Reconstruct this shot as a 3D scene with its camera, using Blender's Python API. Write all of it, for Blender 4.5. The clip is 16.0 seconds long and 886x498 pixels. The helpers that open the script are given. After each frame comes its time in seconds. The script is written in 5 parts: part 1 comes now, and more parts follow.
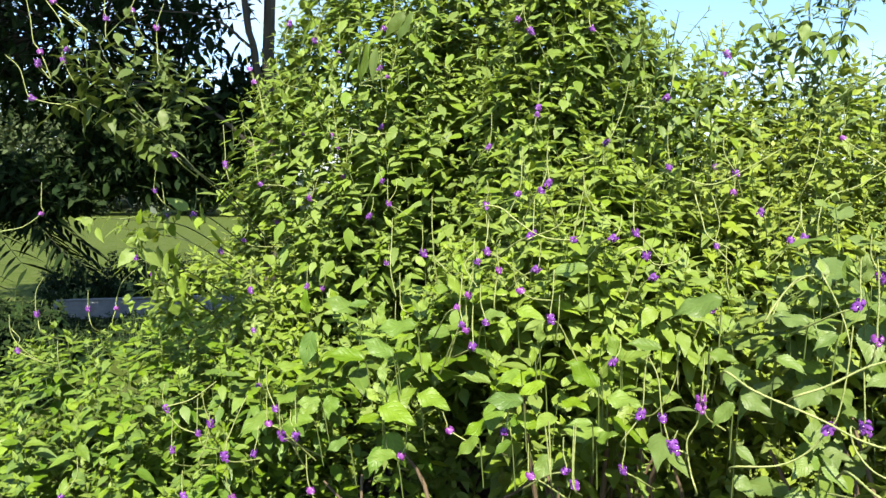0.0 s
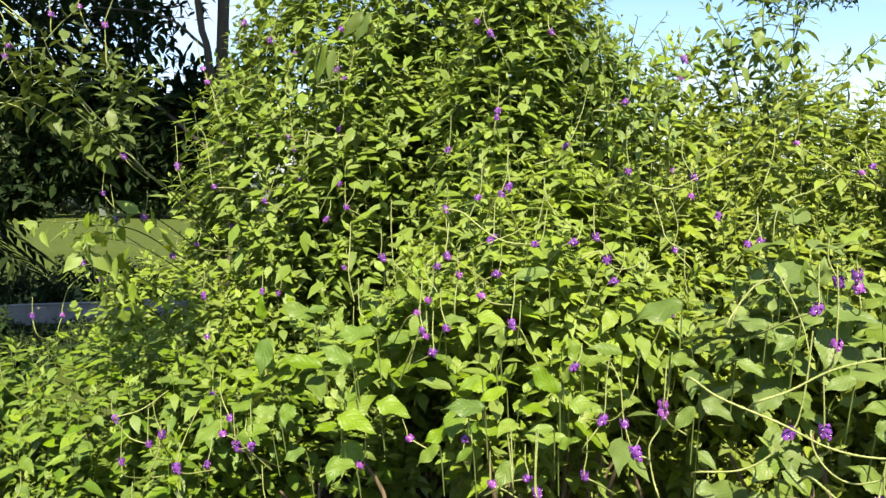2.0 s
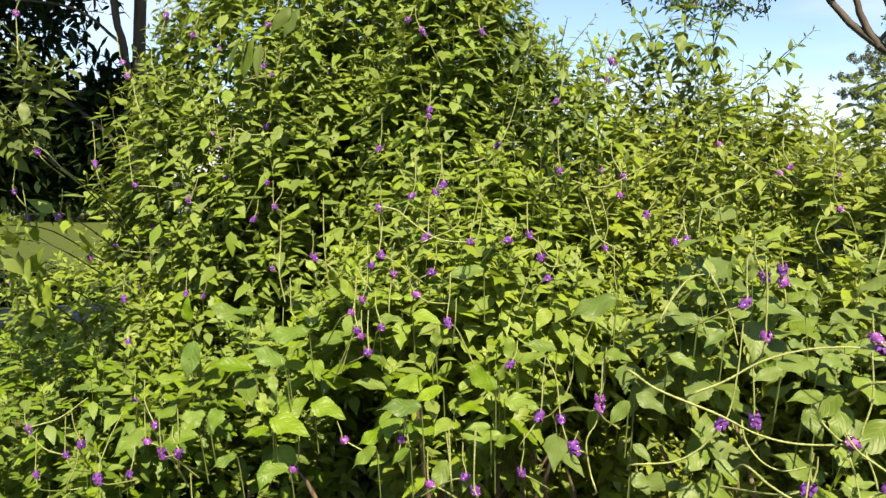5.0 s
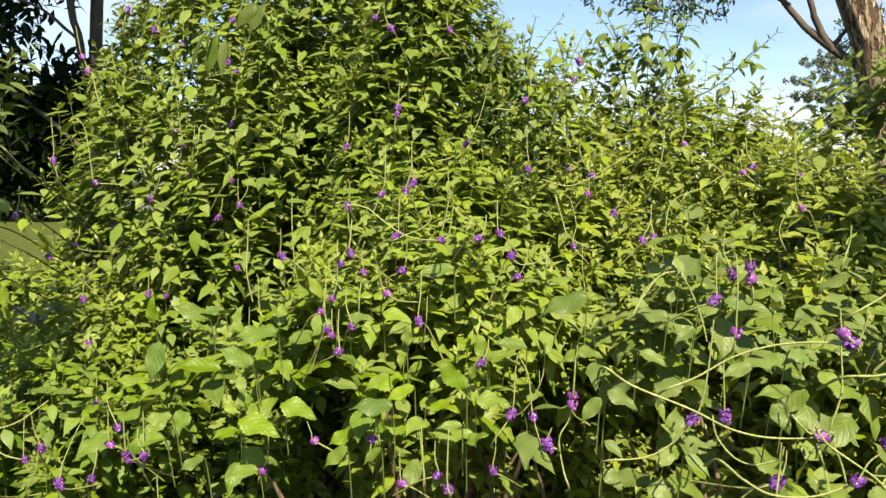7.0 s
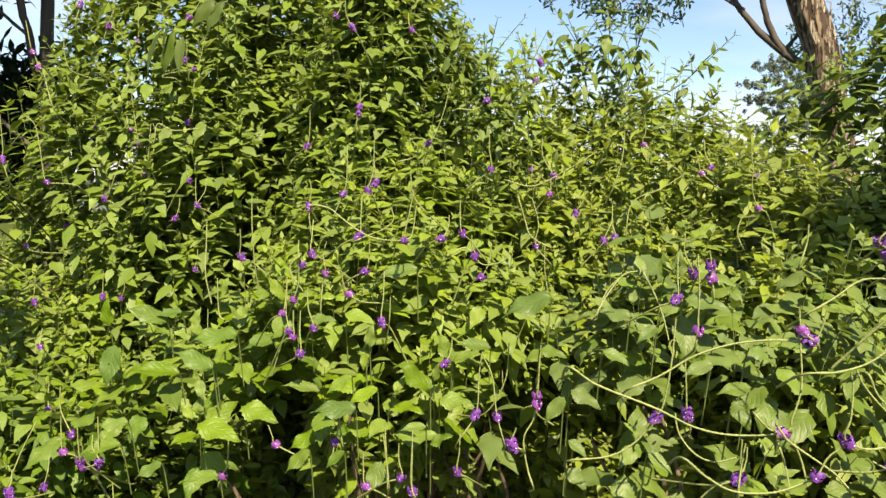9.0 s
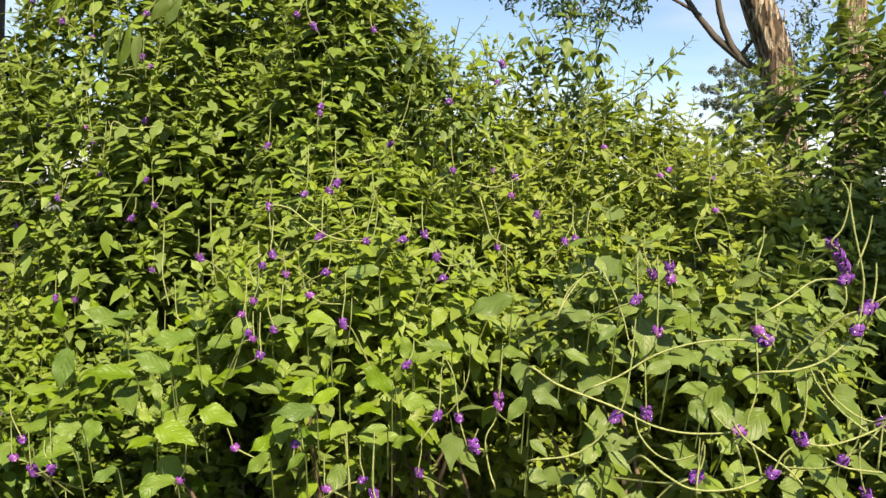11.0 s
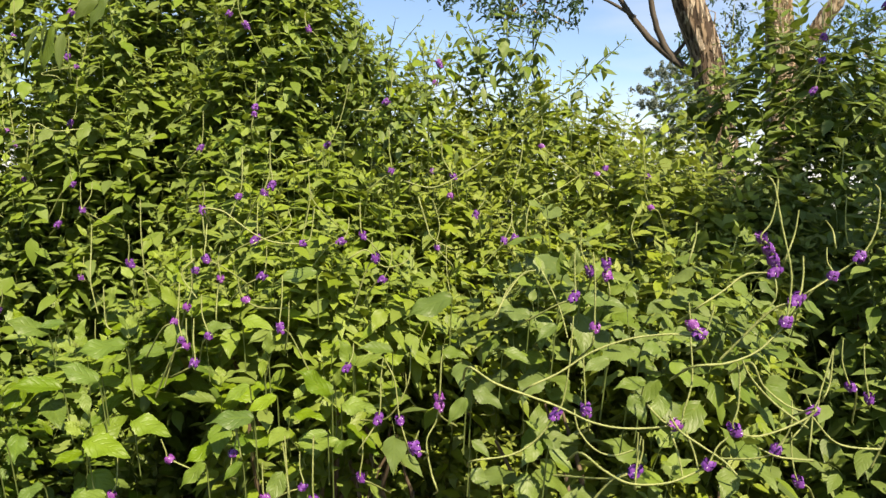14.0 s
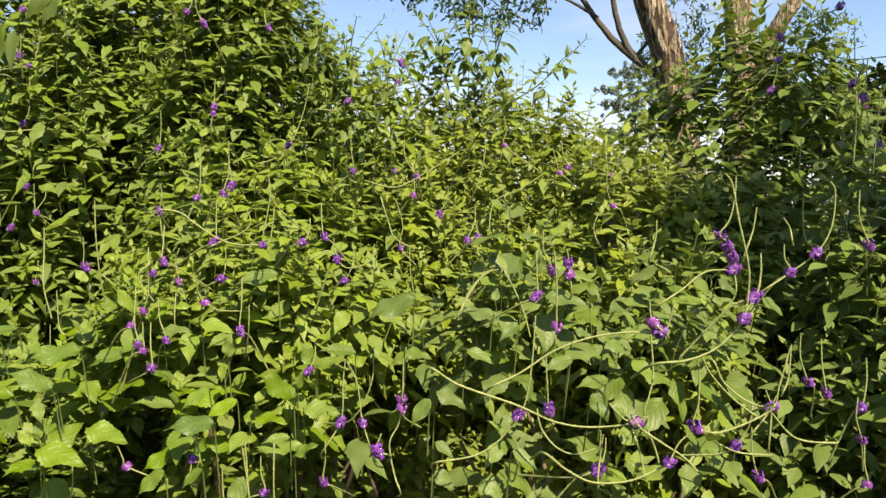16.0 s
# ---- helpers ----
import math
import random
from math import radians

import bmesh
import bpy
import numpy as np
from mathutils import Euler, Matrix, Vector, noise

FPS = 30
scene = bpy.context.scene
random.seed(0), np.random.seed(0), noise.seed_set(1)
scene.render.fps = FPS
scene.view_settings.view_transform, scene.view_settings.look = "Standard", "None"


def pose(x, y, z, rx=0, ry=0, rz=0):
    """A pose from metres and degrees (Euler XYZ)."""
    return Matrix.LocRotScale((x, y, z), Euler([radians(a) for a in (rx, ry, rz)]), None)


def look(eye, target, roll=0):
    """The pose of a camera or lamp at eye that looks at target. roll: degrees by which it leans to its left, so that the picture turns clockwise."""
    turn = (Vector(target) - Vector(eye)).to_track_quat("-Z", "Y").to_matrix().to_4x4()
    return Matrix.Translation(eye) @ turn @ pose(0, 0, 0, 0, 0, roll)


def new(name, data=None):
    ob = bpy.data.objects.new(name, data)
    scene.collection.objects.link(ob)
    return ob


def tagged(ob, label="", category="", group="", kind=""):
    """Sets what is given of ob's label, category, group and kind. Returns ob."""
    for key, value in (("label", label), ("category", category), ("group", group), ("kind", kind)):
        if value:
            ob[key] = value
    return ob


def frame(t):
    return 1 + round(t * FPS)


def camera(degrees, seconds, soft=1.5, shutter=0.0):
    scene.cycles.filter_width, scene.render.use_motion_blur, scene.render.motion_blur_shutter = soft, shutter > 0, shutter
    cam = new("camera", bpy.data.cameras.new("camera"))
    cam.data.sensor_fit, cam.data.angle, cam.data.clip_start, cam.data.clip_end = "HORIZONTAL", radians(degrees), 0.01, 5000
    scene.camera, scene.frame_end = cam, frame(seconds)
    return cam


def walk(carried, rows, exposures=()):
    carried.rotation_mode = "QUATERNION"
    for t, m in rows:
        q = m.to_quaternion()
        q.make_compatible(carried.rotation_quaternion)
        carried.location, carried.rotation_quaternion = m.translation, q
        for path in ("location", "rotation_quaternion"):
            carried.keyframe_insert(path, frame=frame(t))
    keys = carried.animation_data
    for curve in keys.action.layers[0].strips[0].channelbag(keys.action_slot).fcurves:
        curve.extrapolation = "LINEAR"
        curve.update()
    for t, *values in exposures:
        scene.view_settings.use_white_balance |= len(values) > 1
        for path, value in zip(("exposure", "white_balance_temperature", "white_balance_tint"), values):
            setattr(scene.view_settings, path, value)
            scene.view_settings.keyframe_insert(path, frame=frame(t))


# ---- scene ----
cam = camera(59.2, 16.0, 1.45)
PATH = [
    (0, (0.179, -0.16, 1.559), (-0.383, 1.755, 1.435), 0.8),
    (0.5, (0.171, -0.149, 1.559), (-0.364, 1.774, 1.438), 1.0),
    (1, (0.171, -0.149, 1.56), (-0.343, 1.78, 1.441), 0.9),
    (1.5, (0.168, -0.139, 1.562), (-0.318, 1.797, 1.443), 0.9),
    (2, (0.163, -0.132, 1.562), (-0.292, 1.812, 1.446), 0.9),
    (2.5, (0.158, -0.129, 1.563), (-0.262, 1.823, 1.446), 0.7),
    (3, (0.155, -0.125, 1.558), (-0.237, 1.833, 1.444), 0.8),
    (3.5, (0.149, -0.126, 1.557), (-0.208, 1.838, 1.444), 0.9),
    (4, (0.143, -0.125, 1.554), (-0.178, 1.846, 1.445), 0.9),
    (6.5, (0.116, -0.113, 1.545), (-0.076, 1.875, 1.44), 1.0),
    (7, (0.109, -0.115, 1.544), (-0.056, 1.875, 1.44), 1.0),
    (7.5, (0.104, -0.111, 1.546), (-0.034, 1.882, 1.441), 1.0),
    (8, (0.103, -0.109, 1.546), (-0.013, 1.885, 1.442), 1.0),
    (8.5, (0.102, -0.105, 1.543), (0.013, 1.89, 1.441), 1.0),
    (9, (0.101, -0.104, 1.542), (0.038, 1.892, 1.442), 1.0),
    (11.5, (0.099, -0.098, 1.541), (0.161, 1.899, 1.446), 1.1),
    (12, (0.102, -0.094, 1.541), (0.19, 1.901, 1.446), 0.9),
    (12.5, (0.105, -0.094, 1.54), (0.217, 1.901, 1.447), 0.9),
    (13, (0.108, -0.091, 1.54), (0.241, 1.902, 1.448), 0.8),
    (13.5, (0.109, -0.088, 1.539), (0.266, 1.904, 1.448), 0.6),
    (14, (0.113, -0.086, 1.538), (0.292, 1.904, 1.449), 0.4),
    (14.5, (0.115, -0.084, 1.538), (0.317, 1.904, 1.449), 0.3),
    (15, (0.118, -0.081, 1.537), (0.34, 1.905, 1.449), 0.2),
    (15.5, (0.123, -0.078, 1.538), (0.364, 1.905, 1.45), 0.1),
    (16, (0.126, -0.075, 1.537), (0.388, 1.906, 1.449), -0.0),
]
walk(cam, [(t, look(eye, target, roll)) for t, eye, target, roll in PATH], [(0, 1.90, 6650, 8), (3.5, 1.70, 7700, 12), (8, 1.56, 7850, 13), (16, 1.40, 7800, 15)])

# ---- light ----
SUN_AZ, SUN_EL = radians(163.0), radians(45.5)      # azimuth from +y towards +x
SUN_DIR = Vector((math.sin(SUN_AZ) * math.cos(SUN_EL), math.cos(SUN_AZ) * math.cos(SUN_EL), math.sin(SUN_EL)))
world = bpy.data.worlds.new("daylight")
scene.world = world
world.use_nodes = True
wn, wl = world.node_tree.nodes, world.node_tree.links
wn.clear()
w_out, w_bg = wn.new("ShaderNodeOutputWorld"), wn.new("ShaderNodeBackground")
w_sky, w_geo = wn.new("ShaderNodeTexSky"), wn.new("ShaderNodeTexCoord")
w_sky.sky_type, w_sky.sun_disc = "NISHITA", False
w_sky.sun_elevation, w_sky.sun_rotation = SUN_EL, SUN_AZ
w_sky.air_density, w_sky.dust_density, w_sky.ozone_density = 1.0, 0.3, 3.0
w_map, w_noise, w_ramp, w_mix = (wn.new("ShaderNodeMapping"), wn.new("ShaderNodeTexNoise"),
                                 wn.new("ShaderNodeValToRGB"), wn.new("ShaderNodeMixRGB"))
w_map.inputs["Scale"].default_value = (1.6, 1.6, 6.0)
w_noise.inputs["Scale"].default_value, w_noise.inputs["Detail"].default_value = 1.7, 7.0
w_ramp.color_ramp.elements[0].position, w_ramp.color_ramp.elements[1].position = 0.46, 0.66
w_mix.inputs["Color2"].default_value = (5.9, 6.2, 6.6, 1)
wl.new(w_geo.outputs["Generated"], w_map.inputs["Vector"])
wl.new(w_map.outputs["Vector"], w_noise.inputs["Vector"])
wl.new(w_noise.outputs["Fac"], w_ramp.inputs["Fac"])
w_sep, w_low = wn.new("ShaderNodeSeparateXYZ"), wn.new("ShaderNodeMapRange")
w_low.inputs["From Min"].default_value, w_low.inputs["From Max"].default_value = 0.06, 0.17
w_low.inputs["To Min"].default_value, w_low.inputs["To Max"].default_value = 0.65, 0.0
w_add = wn.new("ShaderNodeMath")
w_add.operation, w_add.use_clamp = "ADD", True
wl.new(w_geo.outputs["Generated"], w_sep.inputs["Vector"])
wl.new(w_sep.outputs["Z"], w_low.inputs["Value"])
w_half = wn.new("ShaderNodeMath")
w_half.operation, w_half.inputs[1].default_value = "MULTIPLY", 0.3
wl.new(w_ramp.outputs["Color"], w_half.inputs[0])
wl.new(w_half.outputs["Value"], w_add.inputs[0])
wl.new(w_low.outputs["Result"], w_add.inputs[1])
wl.new(w_add.outputs["Value"], w_mix.inputs["Fac"])
w_tint = wn.new("ShaderNodeMixRGB")
w_tint.blend_type, w_tint.inputs["Fac"].default_value, w_tint.inputs["Color2"].default_value = "MULTIPLY", 1.0, (0.95, 1.04, 1.15, 1)
wl.new(w_sky.outputs["Color"], w_tint.inputs["Color1"])
wl.new(w_tint.outputs["Color"], w_mix.inputs["Color1"])
wl.new(w_mix.outputs["Color"], w_bg.inputs["Color"])
w_bg.inputs["Strength"].default_value = 0.071
wl.new(w_bg.outputs["Background"], w_out.inputs["Surface"])

sun_data = bpy.data.lights.new("sun", "SUN")
sun_data.energy, sun_data.angle, sun_data.color = 4.25, radians(0.55), (1.0, 0.93, 0.78)
sun = new("sun", sun_data)
sun.matrix_world = look(SUN_DIR * 50, (0, 0, 0))


# ---- materials ----
def material(name):
    m = bpy.data.materials.new(name)
    m.use_nodes = True
    m.node_tree.nodes.clear()
    return m, m.node_tree.nodes, m.node_tree.links


def maths(nodes, links, op, a, b=None):
    n = nodes.new("ShaderNodeMath")
    n.operation = op
    for i, v in enumerate((a, b)):
        if v is None:
            continue
        if isinstance(v, (int, float)):
            n.inputs[i].default_value = v
        else:
            links.new(v, n.inputs[i])
    return n.outputs["Value"]


def mixed(nodes, links, fac, c1, c2, blend="MIX"):
    n = nodes.new("ShaderNodeMixRGB")
    n.blend_type = blend
    for key, v in (("Fac", fac), ("Color1", c1), ("Color2", c2)):
        if isinstance(v, (int, float)):
            n.inputs[key].default_value = v
        elif isinstance(v, tuple):
            n.inputs[key].default_value = (*v, 1)
        else:
            links.new(v, n.inputs[key])
    return n.outputs["Color"]


def leaf_material(name, old, young, glow, through_part=0.21, rough=0.46, veins=1.0, vein_count=7.0, gloss=0.27):
    """Leaf: old and young blade colours mixed by age, veins from the blade's own coordinates, part of the light passes through."""
    m, n, l = material(name)
    out = n.new("ShaderNodeOutputMaterial")
    uv, age = n.new("ShaderNodeUVMap"), n.new("ShaderNodeAttribute")
    uv.uv_map, age.attribute_name = "blade", "age"
    geo, info = n.new("ShaderNodeNewGeometry"), n.new("ShaderNodeObjectInfo")
    rnd = maths(n, l, "FRACT", maths(n, l, "ADD", geo.outputs["Random Per Island"], info.outputs["Random"]))
    rnd2 = maths(n, l, "FRACT", maths(n, l, "MULTIPLY", rnd, 17.3))
    sep = n.new("ShaderNodeSeparateXYZ")
    l.new(uv.outputs["UV"], sep.inputs["Vector"])
    side = maths(n, l, "ABSOLUTE", maths(n, l, "SUBTRACT", maths(n, l, "MULTIPLY", sep.outputs["Y"], 2.0), 1.0))
    wave = maths(n, l, "SINE", maths(n, l, "MULTIPLY", maths(n, l, "SUBTRACT", sep.outputs["X"], maths(n, l, "MULTIPLY", side, 0.30)), vein_count * 6.283))
    rib = maths(n, l, "POWER", maths(n, l, "ADD", maths(n, l, "MULTIPLY", wave, 0.5), 0.5), 6.0)
    mid = maths(n, l, "LESS_THAN", side, 0.07)
    vein = maths(n, l, "MAXIMUM", maths(n, l, "MULTIPLY", rib, 0.65), mid)
    blot, shift = n.new("ShaderNodeTexNoise"), n.new("ShaderNodeVectorMath")
    blot.inputs["Scale"].default_value, blot.inputs["Detail"].default_value = 4.5, 5.0
    shift.operation = "ADD"
    l.new(uv.outputs["UV"], shift.inputs[0])
    l.new(maths(n, l, "MULTIPLY", rnd, 41.0), shift.inputs[1])
    l.new(shift.outputs["Vector"], blot.inputs["Vector"])
    mixer = maths(n, l, "ADD", maths(n, l, "MULTIPLY", age.outputs["Fac"], 0.85), maths(n, l, "MULTIPLY", maths(n, l, "SUBTRACT", rnd, 0.5), 0.45))
    clamp = n.new("ShaderNodeClamp")
    l.new(mixer, clamp.inputs["Value"])
    base = mixed(n, l, clamp.outputs["Result"], old, young)
    value = maths(n, l, "ADD", maths(n, l, "MULTIPLY", rnd2, 0.28), 0.86)
    hsv = n.new("ShaderNodeHueSaturation")
    l.new(base, hsv.inputs["Color"])
    l.new(value, hsv.inputs["Value"])
    rnd3 = maths(n, l, "FRACT", maths(n, l, "MULTIPLY", rnd, 7.7))
    l.new(maths(n, l, "ADD", maths(n, l, "MULTIPLY", rnd3, 0.22), 0.86), hsv.inputs["Saturation"])
    base = mixed(n, l, maths(n, l, "MULTIPLY", vein, 0.10 * veins), hsv.outputs["Color"], young)
    blotted = mixed(n, l, maths(n, l, "MULTIPLY", maths(n, l, "GREATER_THAN", blot.outputs["Fac"], 0.71), 0.25), base, (0.20, 0.16, 0.05))
    dim = n.new("ShaderNodeMapRange")
    dim.inputs["To Min"].default_value, dim.inputs["To Max"].default_value = 0.84, 1.16
    l.new(blot.outputs["Fac"], dim.inputs["Value"])
    colour = mixed(n, l, 1.0, blotted, dim.outputs["Result"], "MULTIPLY")
    bump = n.new("ShaderNodeBump")
    bump.inputs["Strength"].default_value, bump.inputs["Distance"].default_value = 0.4 * veins, 0.0018
    l.new(maths(n, l, "SUBTRACT", maths(n, l, "MULTIPLY", blot.outputs["Fac"], 0.5), vein), bump.inputs["Height"])
    p = n.new("ShaderNodeBsdfPrincipled")
    p.inputs["Roughness"].default_value, p.inputs["Specular IOR Level"].default_value = rough, gloss
    l.new(colour, p.inputs["Base Color"])
    l.new(bump.outputs["Normal"], p.inputs["Normal"])
    tr = n.new("ShaderNodeBsdfTranslucent")
    l.new(mixed(n, l, 0.55, colour, glow), tr.inputs["Color"])
    mix = n.new("ShaderNodeMixShader")
    mix.inputs["Fac"].default_value = through_part
    l.new(p.outputs["BSDF"], mix.inputs[1])
    l.new(tr.outputs["BSDF"], mix.inputs[2])
    l.new(mix.outputs["Shader"], out.inputs["Surface"])
    return m


def grained(name, c1, c2, scale=30.0, stretch=(1, 1, 1), rough=0.7, bump_by=0.4, distance=0.003, spots=None, metal=0.0, gloss=0.5):
    """A rough natural surface: two scales of noise between two colours, relief, and optional large spots of a third colour."""
    m, n, l = material(name)
    out, p = n.new("ShaderNodeOutputMaterial"), n.new("ShaderNodeBsdfPrincipled")
    tex, mp = n.new("ShaderNodeTexCoord"), n.new("ShaderNodeMapping")
    mp.inputs["Scale"].default_value = stretch
    l.new(tex.outputs["Object"], mp.inputs["Vector"])
    fine, wide = n.new("ShaderNodeTexNoise"), n.new("ShaderNodeTexNoise")
    for t, s, d in ((fine, scale, 8.0), (wide, scale / 7.0, 3.0)):
        t.inputs["Scale"].default_value, t.inputs["Detail"].default_value = s, d
        l.new(mp.outputs["Vector"], t.inputs["Vector"])
    ramp = n.new("ShaderNodeMapRange")
    ramp.inputs["From Min"].default_value, ramp.inputs["From Max"].default_value = 0.34, 0.66
    l.new(maths(n, l, "ADD", maths(n, l, "MULTIPLY", fine.outputs["Fac"], 0.6), maths(n, l, "MULTIPLY", wide.outputs["Fac"], 0.4)), ramp.inputs["Value"])
    colour = mixed(n, l, ramp.outputs["Result"], c1, c2)
    if spots:
        edge = n.new("ShaderNodeMapRange")
        edge.inputs["From Min"].default_value, edge.inputs["From Max"].default_value = 0.55, 0.62
        l.new(wide.outputs["Fac"], edge.inputs["Value"])
        colour = mixed(n, l, edge.outputs["Result"], colour, spots)
    bump = n.new("ShaderNodeBump")
    bump.inputs["Strength"].default_value, bump.inputs["Distance"].default_value = bump_by, distance
    l.new(fine.outputs["Fac"], bump.inputs["Height"])
    l.new(colour, p.inputs["Base Color"])
    l.new(bump.outputs["Normal"], p.inputs["Normal"])
    p.inputs["Roughness"].default_value, p.inputs["Metallic"].default_value = rough, metal
    p.inputs["Specular IOR Level"].default_value = gloss
    l.new(p.outputs["BSDF"], out.inputs["Surface"])
    return m


def bark_material(name, dark, tan, flakes):
    """Furrowed bark: dark fissures and tan ridges along the trunk, with pale flakes where strips have peeled."""
    m, n, l = material(name)
    out, p = n.new("ShaderNodeOutputMaterial"), n.new("ShaderNodeBsdfPrincipled")
    tex = n.new("ShaderNodeTexCoord")

    def field(scale, stretch, low, high, detail=6.0):
        mp, t, r = n.new("ShaderNodeMapping"), n.new("ShaderNodeTexNoise"), n.new("ShaderNodeMapRange")
        mp.inputs["Scale"].default_value = (1, 1, stretch)
        t.inputs["Scale"].default_value, t.inputs["Detail"].default_value = scale, detail
        r.inputs["From Min"].default_value, r.inputs["From Max"].default_value = low, high
        l.new(tex.outputs["Object"], mp.inputs["Vector"])
        l.new(mp.outputs["Vector"], t.inputs["Vector"])
        l.new(t.outputs["Fac"], r.inputs["Value"])
        return r.outputs["Result"]

    ridge, flake, wide = field(36, 0.12, 0.42, 0.56), field(24, 0.25, 0.52, 0.57), field(5, 0.5, 0.35, 0.65)
    colour = mixed(n, l, ridge, dark, tan)
    colour = mixed(n, l, flake, colour, flakes)
    colour = mixed(n, l, maths(n, l, "MULTIPLY", wide, 0.35), colour, dark)
    bump = n.new("ShaderNodeBump")
    bump.inputs["Strength"].default_value, bump.inputs["Distance"].default_value = 1.0, 0.04
    l.new(maths(n, l, "ADD", ridge, maths(n, l, "MULTIPLY", flake, 0.6)), bump.inputs["Height"])
    l.new(colour, p.inputs["Base Color"])
    l.new(bump.outputs["Normal"], p.inputs["Normal"])
    p.inputs["Roughness"].default_value, p.inputs["Specular IOR Level"].default_value = 0.92, 0.2
    l.new(p.outputs["BSDF"], out.inputs["Surface"])
    return m


LEAF = leaf_material("leaf_blade", (0.123, 0.190, 0.024), (0.186, 0.250, 0.038), (0.34, 0.42, 0.036), through_part=0.27)
BROAD = leaf_material("broad_leaf_blade", (0.060, 0.118, 0.013), (0.145, 0.212, 0.021), (0.28, 0.38, 0.034), through_part=0.18, vein_count=6.0, veins=1.7)
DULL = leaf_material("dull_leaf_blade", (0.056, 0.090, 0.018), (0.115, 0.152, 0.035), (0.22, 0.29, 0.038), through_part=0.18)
DEEP = leaf_material("deep_leaf_blade", (0.104, 0.166, 0.026), (0.160, 0.220, 0.037), (0.32, 0.41, 0.04), through_part=0.25)
YELLOW = leaf_material("yellowish_leaf_blade", (0.134, 0.193, 0.026), (0.204, 0.256, 0.040), (0.36, 0.42, 0.04), through_part=0.28)
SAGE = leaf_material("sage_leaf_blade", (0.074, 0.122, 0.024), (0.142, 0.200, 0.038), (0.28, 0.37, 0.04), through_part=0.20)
# Near-black leaf green: deep shade is put into this colour.
DARK = leaf_material("shade_dark_leaf", (0.010, 0.022, 0.008), (0.024, 0.042, 0.012), (0.05, 0.09, 0.015), through_part=0.10, rough=0.7, gloss=0.05)
# Near-black leaflets: the shade on the frond plants is put into the colour.
SHADE_FROND = leaf_material("shade_dark_leaflet", (0.010, 0.020, 0.007), (0.020, 0.034, 0.011), (0.03, 0.05, 0.01), through_part=0.06, rough=0.8, gloss=0.02)
FEATHER = leaf_material("feathery_leaf", (0.035, 0.075, 0.04), (0.07, 0.12, 0.05), (0.12, 0.2, 0.05), through_part=0.25, veins=0.0, gloss=0.2)
# Paler and bluer leaf green: the haze of distance is put into the colour.
FAR_HAZED = leaf_material("far_foliage_hazed", (0.115, 0.148, 0.125), (0.19, 0.225, 0.175), (0.14, 0.19, 0.08), through_part=0.2, veins=0.0, rough=0.7)
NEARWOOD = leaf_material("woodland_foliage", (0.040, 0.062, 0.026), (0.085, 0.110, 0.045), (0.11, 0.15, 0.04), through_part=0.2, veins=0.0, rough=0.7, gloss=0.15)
STEM = grained("green_stem", (0.07, 0.11, 0.026), (0.15, 0.19, 0.055), 90.0, (1, 1, 0.3), 0.55, 0.3, 0.001)
# Darker copy of the green stem: shade put into the colour.
SHADESTEM = grained("shaded_stem", (0.03, 0.04, 0.018), (0.06, 0.075, 0.03), 90.0, (1, 1, 0.3), 0.7, 0.3, 0.001, gloss=0.2)
SPIKE = grained("spike_green", (0.13, 0.165, 0.048), (0.26, 0.29, 0.10), 260.0, (1, 1, 1), 0.6, 0.9, 0.002)
WOODY = grained("brown_twig", (0.05, 0.034, 0.02), (0.125, 0.09, 0.052), 60.0, (1, 1, 0.2), 0.85, 0.6, 0.003)
BARK = bark_material("furrowed_bark", (0.060, 0.042, 0.030), (0.27, 0.20, 0.135), (0.49, 0.41, 0.31))
PALEBARK = bark_material("pale_peeling_bark", (0.16, 0.11, 0.07), (0.38, 0.30, 0.20), (0.54, 0.47, 0.36))
# Grey bark with the shade on limbs and slender trunks put into it.
SHADEBARK = grained("shade_dark_bark", (0.034, 0.028, 0.022), (0.085, 0.070, 0.053), 14.0, (1, 1, 0.2), 0.9, 0.8, 0.02)
PETAL = grained("violet_petal", (0.088, 0.018, 0.165), (0.170, 0.042, 0.285), 300.0, (1, 1, 1), 0.6, 0.1, 0.001)
PETAL_PINK = grained("pink_violet_petal", (0.12, 0.022, 0.17), (0.215, 0.05, 0.28), 300.0, (1, 1, 1), 0.6, 0.1, 0.001)
THROAT = grained("white_throat", (0.7, 0.65, 0.75), (0.82, 0.8, 0.85), 300.0, (1, 1, 1), 0.6, 0.1, 0.001)
TURF = grained("lawn_turf", (0.036, 0.058, 0.011), (0.080, 0.102, 0.022), 22.0, (1, 1, 1), 0.95, 0.9, 0.03, spots=(0.072, 0.088, 0.03), gloss=0.05)
BLADE = leaf_material("grass_blade", (0.036, 0.068, 0.014), (0.085, 0.12, 0.028), (0.12, 0.18, 0.03), through_part=0.3, veins=0.0, gloss=0.05)
SOIL = grained("leaf_litter_soil", (0.045, 0.032, 0.02), (0.12, 0.085, 0.05), 40.0, (1, 1, 1), 0.95, 0.9, 0.02)
CONCRETE = grained("pale_concrete", (0.165, 0.165, 0.16), (0.24, 0.24, 0.235), 12.0, (1, 1, 1), 0.85, 0.4, 0.004, spots=(0.19, 0.20, 0.20))


